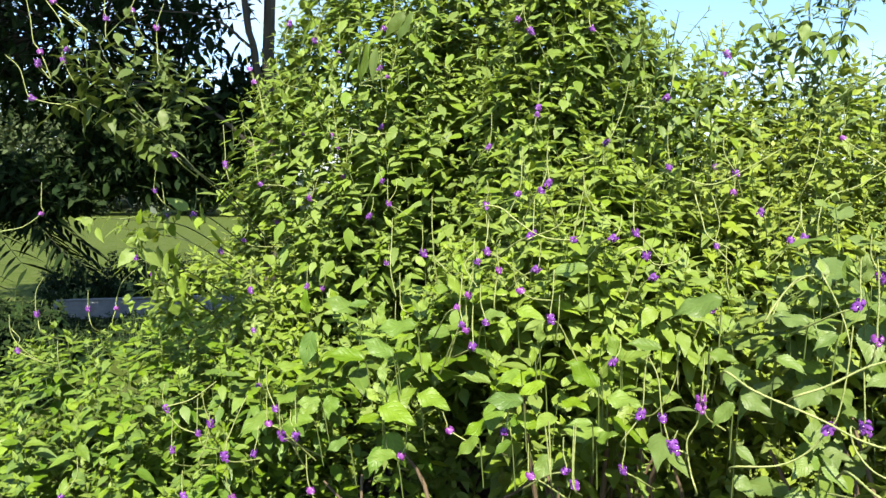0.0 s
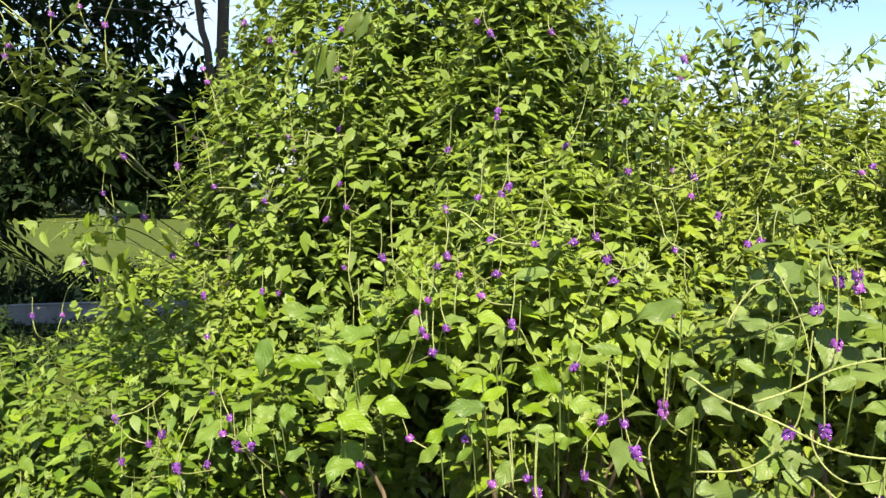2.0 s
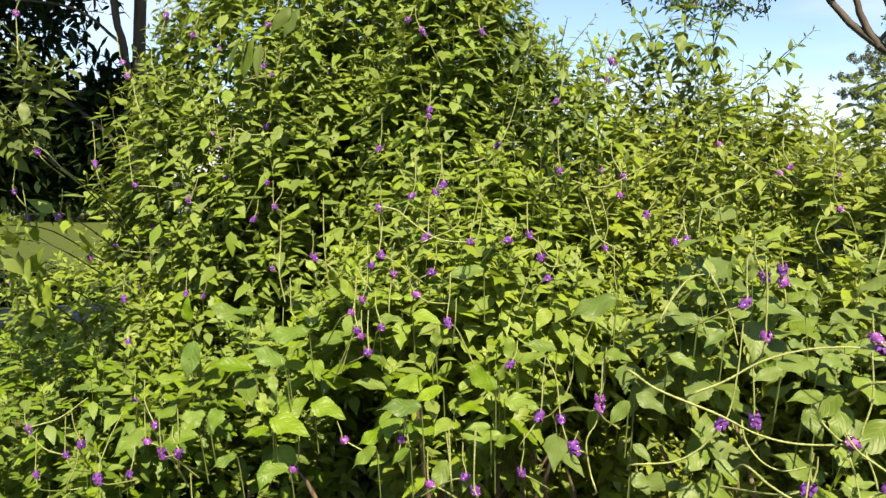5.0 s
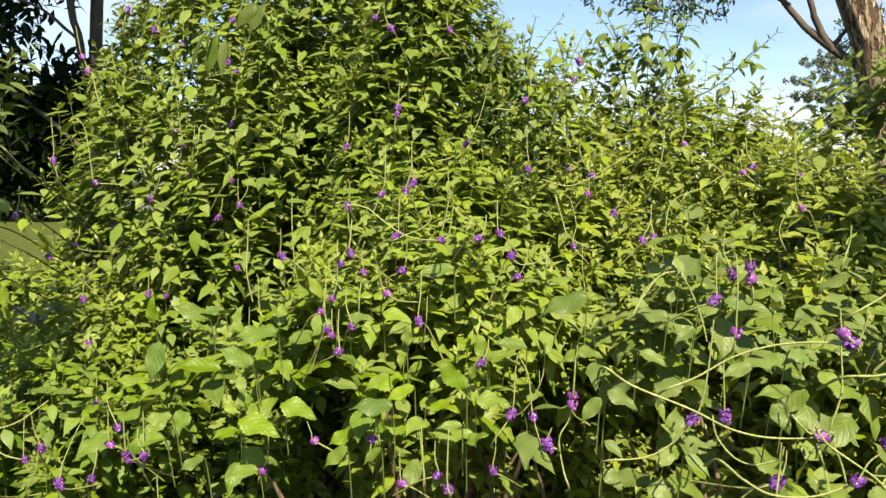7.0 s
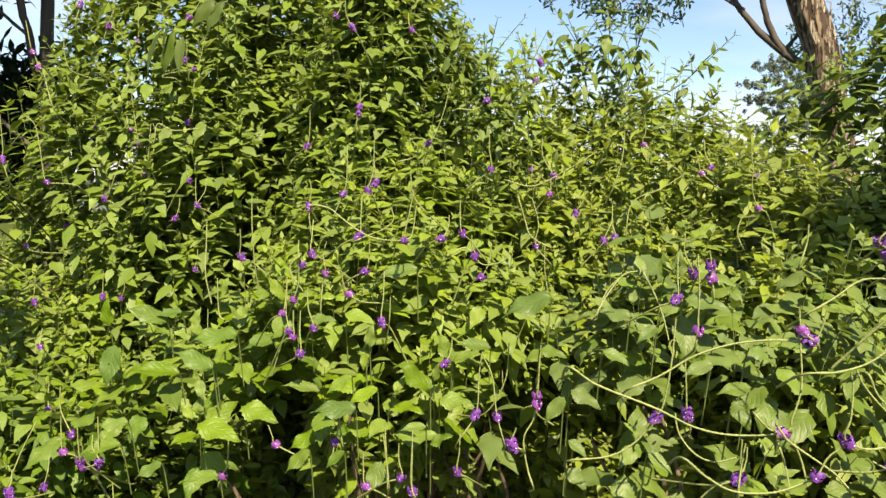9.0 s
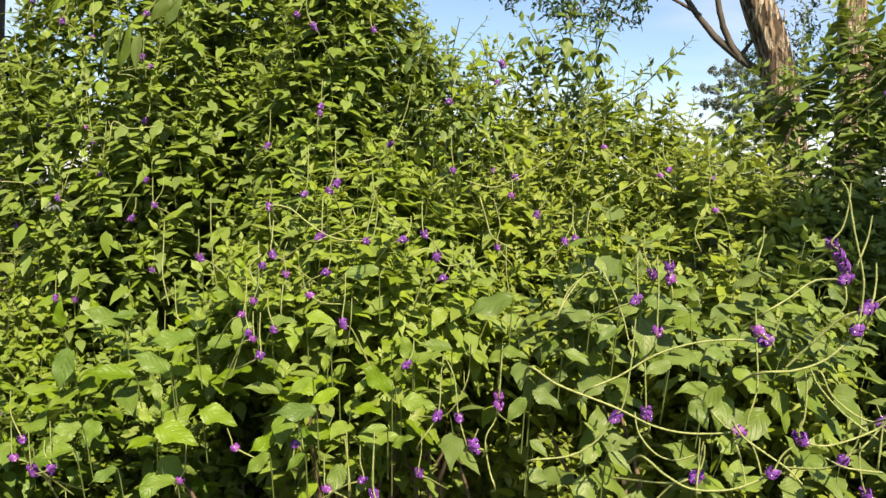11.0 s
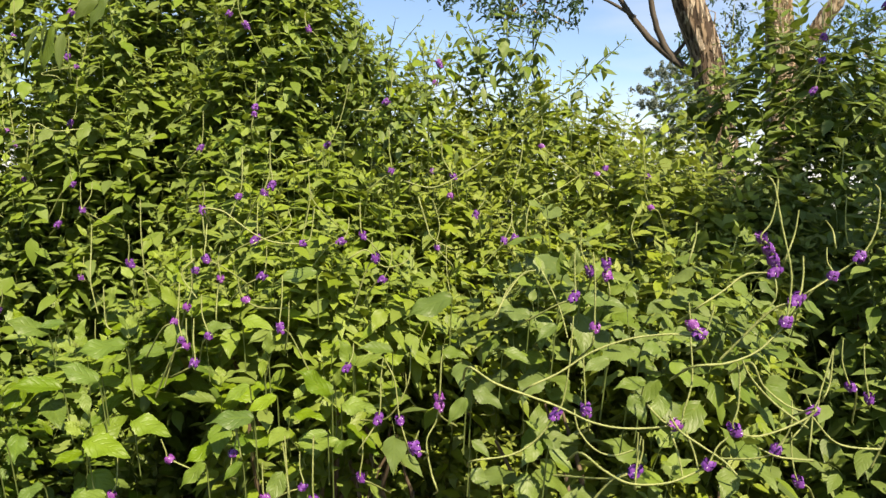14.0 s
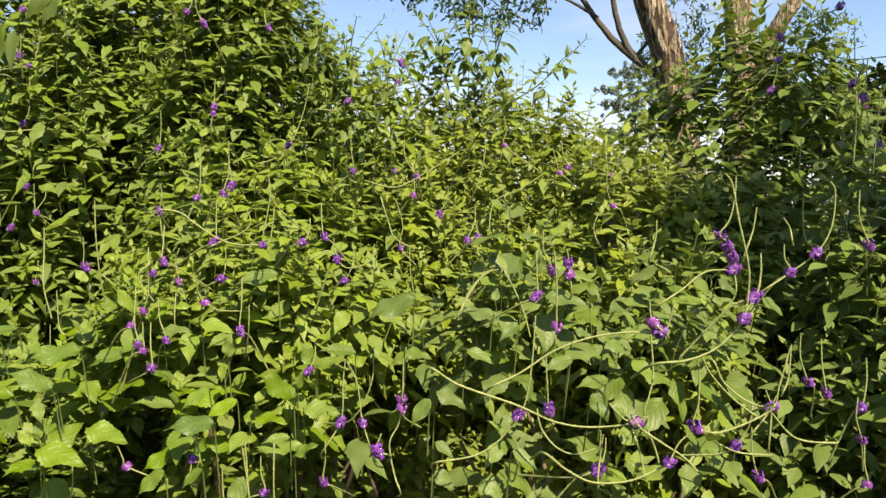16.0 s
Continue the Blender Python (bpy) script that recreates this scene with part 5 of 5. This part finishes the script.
flower_spike(rightmid, rng_rm, [(1.040, 2.453, 1.587), (1.037, 2.355, 1.626), (0.987, 2.347, 1.666), (0.976, 2.346, 1.705), (0.968, 2.346, 1.791)], 0.500, 1.00)
flower_spike(rightmid, rng_rm, [(0.861, 2.073, 1.449), (0.827, 1.974, 1.453), (0.810, 1.973, 1.498), (0.823, 1.971, 1.544)], None)
flower_spike(rightdark, rng_rd, [(1.269, 2.023, 1.912), (1.264, 1.925, 1.950), (1.310, 1.910, 2.013), (1.320, 1.906, 2.053), (1.319, 1.905, 2.113)], 0.500, 0.75)
flower_spike(rightdark, rng_rd, [(1.253, 2.022, 1.850), (1.249, 1.925, 1.889), (1.303, 1.908, 1.955), (1.309, 1.904, 1.977), (1.314, 1.901, 2.007)], 0.500, 0.75)
flower_spike(rightdark, rng_rd, [(1.517, 1.778, 1.943), (1.448, 1.686, 1.922), (1.352, 1.694, 1.915), (1.268, 1.702, 1.941)], None, 1, 0.0013)
flower_spike(rightdark, rng_rd, [(1.432, 1.777, 1.668), (1.367, 1.685, 1.661), (1.372, 1.685, 1.771), (1.366, 1.691, 1.976)], None, 1, 0.0013)
flower_spike(rightdark, rng_rd, [(1.483, 1.770, 1.653), (1.415, 1.678, 1.647), (1.426, 1.678, 1.784), (1.431, 1.677, 1.852)], None, 1, 0.0013)
flower_spike(farright, rng_fr, [(1.022, 1.405, 1.167), (0.966, 1.313, 1.190), (0.977, 1.309, 1.223), (0.981, 1.307, 1.289)], None)
flower_spike(leftsprig, rng_ls, [(-1.723, 1.925, 1.927), (-1.717, 1.829, 1.966), (-1.679, 1.837, 1.918), (-1.705, 1.822, 2.002), (-1.721, 1.815, 2.029), (-1.729, 1.813, 2.097), (-1.739, 1.809, 2.155)], 0.500, 1.00)
flower_spike(leftsprig, rng_ls, [(-1.716, 1.926, 1.905), (-1.710, 1.829, 1.943), (-1.709, 1.818, 1.964), (-1.708, 1.815, 1.977)], 0.667, 1.00)
flower_spike(leftsprig, rng_ls, [(-1.609, 1.955, 1.862), (-1.603, 1.858, 1.901), (-1.635, 1.841, 1.977), (-1.635, 1.840, 2.020), (-1.639, 1.839, 2.088), (-1.683, 1.826, 2.156)], 0.400, 1.00)
flower_spike(leftsprig, rng_ls, [(-1.645, 1.950, 1.953), (-1.639, 1.853, 1.991), (-1.625, 1.846, 2.007), (-1.620, 1.844, 2.020)], 0.667, 1.00)
flower_spike(leftsprig, rng_ls, [(-1.615, 1.948, 1.792), (-1.609, 1.852, 1.831), (-1.685, 1.830, 1.844), (-1.726, 1.806, 1.858), (-1.737, 1.800, 1.876), (-1.757, 1.795, 1.946), (-1.795, 1.782, 1.985)], 0.500, 1.00)
flower_spike(leftsprig, rng_ls, [(-1.520, 1.990, 2.004), (-1.515, 1.893, 2.042), (-1.512, 1.885, 2.106), (-1.515, 1.882, 2.125), (-1.512, 1.881, 2.173)], 0.500, 1.00)
flower_spike(leftsprig, rng_ls, [(-1.420, 2.020, 2.023), (-1.415, 1.923, 2.061), (-1.437, 1.909, 2.131), (-1.430, 1.908, 2.153), (-1.422, 1.908, 2.178)], 0.500, 1.00)
flower_spike(leftsprig, rng_ls, [(-1.361, 2.031, 1.917), (-1.356, 1.934, 1.955), (-1.365, 1.935, 2.013), (-1.362, 1.927, 2.080), (-1.356, 1.927, 2.102), (-1.338, 1.931, 2.150)], 0.600, 1.00)
flower_spike(leftsprig, rng_ls, [(-1.657, 1.954, 2.081), (-1.651, 1.858, 2.119), (-1.574, 1.877, 2.069), (-1.670, 1.842, 2.154), (-1.671, 1.838, 2.168)], 0.750, 1.00)
flower_spike(leftsprig, rng_ls, [(-1.290, 2.033, 1.622), (-1.285, 1.936, 1.662), (-1.299, 1.921, 1.692), (-1.307, 1.917, 1.730)], 0.667, 1.00)
# bare spikes that stand up or arch among the leaves
for ob, rng, n in ((centre, rng_c, 12), (mid, rng_m, 7), (midright, rng_mr, 12), (rightfront, rng_rf, 6), (front, rng_f, 4), (farright, rng_fr, 12), (leftfront, rng_lf, 6), (rightdark, rng_rd, 8)):
    c, r = [DOMES[k] for k, v in (("centre", centre), ("mid", mid), ("midright", midright), ("rightfront", rightfront), ("front", front),
                                  ("farright", farright), ("leftfront", leftfront), ("rightdark", rightdark)) if v is ob][0]
    p, nrm = dome_points(rng, n, c, r, 0.97, (0.95, 1.02))
    for q, d in zip(p, nrm):
        bend = rng.normal(0, 0.06, 3) * np.array([1, 0.6, 0.3])
        rise = np.array([0, 0, rng.uniform(0.07, 0.16)])
        flower_spike(ob, rng, [q - d * 0.05, q + d * 0.03 + bend * 0.5, q + d * 0.05 + bend + rise * 0.45, q + d * 0.05 + bend * 1.1 + rise], None, 1, 0.0016)

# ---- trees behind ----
tree("shade_tree", (-3.45, 6.45, 0), "leafy tree with slender grey trunks, shade in its leaf colour, unseen crowns added",
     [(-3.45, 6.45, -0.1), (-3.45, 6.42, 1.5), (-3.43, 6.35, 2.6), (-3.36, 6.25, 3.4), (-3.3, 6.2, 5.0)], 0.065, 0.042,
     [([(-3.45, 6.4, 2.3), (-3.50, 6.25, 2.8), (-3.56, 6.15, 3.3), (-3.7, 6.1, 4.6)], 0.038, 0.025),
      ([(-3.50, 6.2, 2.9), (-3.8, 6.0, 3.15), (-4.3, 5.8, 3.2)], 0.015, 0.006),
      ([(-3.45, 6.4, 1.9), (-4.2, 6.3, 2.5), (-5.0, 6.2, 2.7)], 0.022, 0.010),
      # Long bough added overhead, out of view.
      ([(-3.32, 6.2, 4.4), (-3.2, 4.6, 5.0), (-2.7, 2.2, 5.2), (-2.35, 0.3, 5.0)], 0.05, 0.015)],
     # Crowns with y below 5.9 are unseen, added to cast shade.
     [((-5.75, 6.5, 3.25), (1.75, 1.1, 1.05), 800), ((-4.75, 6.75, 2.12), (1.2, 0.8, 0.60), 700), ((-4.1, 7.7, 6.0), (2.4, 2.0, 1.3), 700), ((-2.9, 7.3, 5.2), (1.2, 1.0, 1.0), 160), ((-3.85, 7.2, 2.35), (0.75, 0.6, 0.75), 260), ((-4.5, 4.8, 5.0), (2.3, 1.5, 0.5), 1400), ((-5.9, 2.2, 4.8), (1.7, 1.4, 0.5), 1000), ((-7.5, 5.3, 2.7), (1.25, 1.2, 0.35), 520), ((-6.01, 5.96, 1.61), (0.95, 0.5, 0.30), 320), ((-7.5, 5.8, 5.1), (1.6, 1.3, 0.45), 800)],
     0.15, 8, DARK, SHADEBARK, 41)
# Limbs take a darker bark than the trunk: their shade is in its colour.
tree("bark_tree", (3.25, 6.25, 0), "tree with a stout furrowed brown trunk, bare limbs and an added unseen shading bough",
     [(3.22, 6.25, -0.1), (3.12, 6.23, 1.4), (3.00, 6.23, 2.1), (2.85, 6.2, 2.86), (2.63, 6.18, 3.5), (2.4, 6.2, 5.0)], 0.158, 0.108,
     [([(2.94, 6.22, 2.60), (2.64, 6.31, 2.83), (2.38, 6.36, 3.07), (2.13, 6.37, 3.4), (1.7, 6.4, 4.0)], 0.040, 0.014),
      ([(2.62, 6.31, 2.83), (2.49, 6.31, 3.05), (2.40, 6.30, 3.4), (2.3, 6.3, 4.4)], 0.030, 0.018),
      ([(2.60, 6.30, 2.85), (2.72, 6.28, 3.04), (2.72, 6.28, 3.3)], 0.02, 0.006),
      ([(2.3, 6.36, 3.2), (1.9, 6.3, 3.36), (1.2, 6.25, 3.45), (0.6, 6.3, 3.42)], 0.014, 0.004), ([(1.9, 6.38, 3.75), (1.3, 6.4, 4.0), (0.7, 6.4, 4.2)], 0.018, 0.005),
      ([(2.6, 6.2, 3.9), (3.3, 6.0, 4.6), (4.2, 5.6, 5.0)], 0.09, 0.03),
      # Bough added overhead, out of view, to carry the shading crown.
      ([(2.55, 6.2, 4.1), (2.7, 4.4, 4.9), (2.9, 2.2, 5.1), (2.7, 0.2, 5.0), (2.44, -1.1, 5.0)], 0.08, 0.02)],
     # The last crown is unseen, added to shade the right-hand shrubs.
     [((2.9, 7.9, 7.6), (2.8, 2.0, 1.4), 500), ((0.75, 6.3, 3.40), (0.40, 0.3, 0.18), 26), ((1.38, 6.3, 3.24), (0.50, 0.3, 0.20), 36), ((0.9, 6.4, 4.3), (0.8, 0.7, 0.5), 90), ((2.42, -1.02, 5.0), (0.30, 0.34, 0.20), 110)], 0.06, 24, FEATHER, BARK, 42, limb_bark=SHADEBARK)
tree("pale_trunk_tree", (4.3, 7.6, 0), "tree with pale tan peeling bark trunk",
     [(4.3, 7.6, -0.1), (4.25, 7.58, 1.6), (4.2, 7.52, 3.2), (4.12, 7.46, 3.8), (4.1, 7.4, 5.2)], 0.16, 0.11,
     [([(4.35, 7.5, 2.7), (4.44, 7.4, 3.28), (4.63, 7.2, 3.7), (5.0, 7.0, 4.8)], 0.10, 0.06)],
     [((4.6, 9.2, 7.4), (2.4, 1.9, 1.5), 400), ((3.75, 7.9, 3.3), (0.45, 0.4, 0.7), 60), ((5.2, 8.0, 3.3), (0.6, 0.5, 0.6), 70)], 0.055, 26, FEATHER, PALEBARK, 43)
far_rng = np.random.default_rng(46)
tree("distant_tree", (18.0, 46.0, 0), "distant flat-topped tree in thin layers of foliage, haze in its leaf colour", [(18, 46, -0.2), (18, 46, 3), (18.2, 46, 7)], 0.35, 0.15, [],
     [((18.6, 46, 10.3), (2.6, 2.4, 0.20), 75), ((19.6, 46, 9.3), (4.0, 3.0, 0.22), 105), ((18.0, 45.5, 8.2), (2.5, 2.2, 0.20), 65), ((21.0, 46, 7.7), (5.0, 3.0, 0.25), 115), ((19.0, 46, 6.6), (4.2, 3.0, 0.25), 110)], 0.13, 52, FAR_HAZED, SHADEBARK, 45, CLUMP, twigs=False, rings=12)
tree("distant_tree", (14.5, 20.0, 0), "dark distant broad tree behind the shrubs", [(14.5, 20, -0.2), (14.5, 20, 2), (14.6, 20, 5)], 0.3, 0.12, [],
     [((14.2, 20, 4.0), (3.2, 2.5, 1.5), 650)], 0.3, 8, DARK, SHADEBARK, 47, CLUMP, twigs=False, rings=12)
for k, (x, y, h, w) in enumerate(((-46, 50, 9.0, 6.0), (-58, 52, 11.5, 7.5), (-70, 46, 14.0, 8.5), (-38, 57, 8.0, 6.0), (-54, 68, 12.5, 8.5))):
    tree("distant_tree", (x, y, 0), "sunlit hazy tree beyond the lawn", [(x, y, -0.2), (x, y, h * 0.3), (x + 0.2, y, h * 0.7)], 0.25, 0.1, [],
         [((x, y, h * 0.5), (w, w * 0.9, h * 0.52), 900)], 0.42, 14, NEARWOOD, SHADEBARK, 50 + k, CLUMP, twigs=False, rings=10)

# woods on the horizon, all round
wn_ = 9000
wa = far_rng.uniform(0, 2 * math.pi, wn_)
wr = far_rng.uniform(75, 110, wn_)
wh = np.array([3.2 + 2.6 * noise.noise(Vector((math.cos(a) * 9, math.sin(a) * 9, 1.0))) for a in wa])
wz = wh * far_rng.uniform(0.05, 1.0, wn_) ** 0.7
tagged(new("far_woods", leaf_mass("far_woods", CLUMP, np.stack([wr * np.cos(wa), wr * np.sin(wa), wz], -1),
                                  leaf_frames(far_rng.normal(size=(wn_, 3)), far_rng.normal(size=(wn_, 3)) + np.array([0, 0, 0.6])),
                                  far_rng.uniform(1.6, 3.2, wn_), far_rng.uniform(0, 1, wn_), FAR_HAZED)), "green woods along the horizon, haze in their leaf colour", "woods", kind="stuff")


# ---- beside the lawn ----
def kerb_mesh(length=2.2, depth=0.5, height=0.22):
    bm = bmesh.new()
    bmesh.ops.create_cube(bm, size=1.0, matrix=Matrix.Diagonal((length, depth, height, 1)))
    ends = [e for e in bm.edges if abs(e.verts[0].co.x - e.verts[1].co.x) < 1e-4 and abs(e.verts[0].co.y - e.verts[1].co.y) < 1e-4]
    bmesh.ops.bevel(bm, geom=ends, offset=0.12, segments=5, affect="EDGES")
    rims = [e for e in bm.edges if abs(e.verts[0].co.z - height / 2) < 1e-4 and abs(e.verts[1].co.z - height / 2) < 1e-4]
    bmesh.ops.bevel(bm, geom=rims, offset=0.03, segments=3, affect="EDGES")
    for v in bm.verts:
        v.co.y *= 0.35 if v.co.z > 0 else 1.0
        v.co += Vector((0, 0, height / 2)) + 0.008 * noise.noise_vector(v.co * 4)
    me = bpy.data.meshes.new("kerb")
    bm.to_mesh(me)
    bm.free()
    me.materials.append(CONCRETE)
    return me


kerb = tagged(new("concrete_slab", kerb_mesh()), "pale weathered concrete slab lying on the lawn", "slab")
kerb.matrix_basis = pose(-6.40, 8.50, 0.02, 0, 0, 39)


def low_plant(place, radius, height, leaf, count, label, mat, shapes, seed):
    rng = np.random.default_rng(seed)
    ob = thing("low_bush", place, label, "bush")
    p, nrm = dome_points(rng, count, (0, 0, height * 0.35), (radius, radius, height * 0.65), 0.6)
    P, R, S, A, lines = shoots(rng, p, nrm + np.array([0, 0, 0.6]), rng.uniform(0.15, 0.35, len(p)), leaf)
    part("foliage", leaf_mass("foliage", shapes, P, R, S, A, mat), ob, "", "stuff")
    part("stemwork", mesh_of("stemwork", *stem_mass(lines, 0.003, 0.0015), STEM), ob, "", "stuff")
    return ob


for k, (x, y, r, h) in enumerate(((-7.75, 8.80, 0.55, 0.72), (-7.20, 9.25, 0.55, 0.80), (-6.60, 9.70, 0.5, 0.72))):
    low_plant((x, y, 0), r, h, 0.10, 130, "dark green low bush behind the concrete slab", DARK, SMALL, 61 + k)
# Added near-black plants stand in for the shaded ground before the slab.
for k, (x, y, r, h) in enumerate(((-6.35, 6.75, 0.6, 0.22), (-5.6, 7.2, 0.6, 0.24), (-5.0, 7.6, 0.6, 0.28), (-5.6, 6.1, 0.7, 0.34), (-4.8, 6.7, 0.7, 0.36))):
    low_plant((x, y, 0), r, h, 0.09, 150, "added near-black low plant, standing for shaded ground before the slab", DARK, SMALL, 70 + k)


# Near-black leaves give these bushes their shade by colour.
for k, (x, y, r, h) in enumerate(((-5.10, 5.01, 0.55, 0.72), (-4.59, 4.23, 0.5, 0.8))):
    low_plant((x, y, 0), r, h, 0.10, 220, "bush under the tree beside the lawn, shade darkened into its leaves", DARK, SMALL, 80 + k)


def frond_plant(place, seed, n, size, label):
    """A plant of long arching fronds cut into narrow leaflets, coloured dark for shade."""
    rng = np.random.default_rng(seed)
    ob = thing("frond_plant", place, label, "plant")
    o = np.array(place)
    blade = [leaf_shape(0.13, 5, 0.2, 0.35)]
    for k in range(n):
        a = k * 2.399 + rng.uniform(-0.3, 0.3)
        d = np.array([math.cos(a), math.sin(a), 0])
        reach = size * rng.uniform(0.8, 1.15)
        line = smooth_line([(0, 0, 0.05), d * reach * 0.35 + np.array([0, 0, reach * 0.75]), d * reach * 0.8 + np.array([0, 0, reach * 0.85]), d * reach * 1.25 + np.array([0, 0, reach * 0.5])], 40)
        frond = part("frond", mesh_of("frond", *tube(line, np.linspace(0.010, 0.003, 40), 6), SHADESTEM), ob, "arching frond, shade darkened into its colour")
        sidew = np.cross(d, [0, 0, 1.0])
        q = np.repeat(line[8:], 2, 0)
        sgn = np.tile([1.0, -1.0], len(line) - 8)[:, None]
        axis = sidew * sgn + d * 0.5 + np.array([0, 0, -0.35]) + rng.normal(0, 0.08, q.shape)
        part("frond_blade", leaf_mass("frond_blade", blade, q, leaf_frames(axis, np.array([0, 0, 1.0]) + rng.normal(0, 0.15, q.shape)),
                                   reach * 0.19 * rng.uniform(0.8, 1.1, len(q)), np.full(len(q), 0.3), SHADE_FROND), frond, "", "stuff")
    return ob


frond_plant((-7.55, 5.60, 0), 63, 24, 1.72, "plant with arching feathery fronds, shade darkened into its colour")
frond_plant((-5.9, 4.2, 0), 64, 9, 0.9, "plant with arching fronds, shade darkened into its colour")
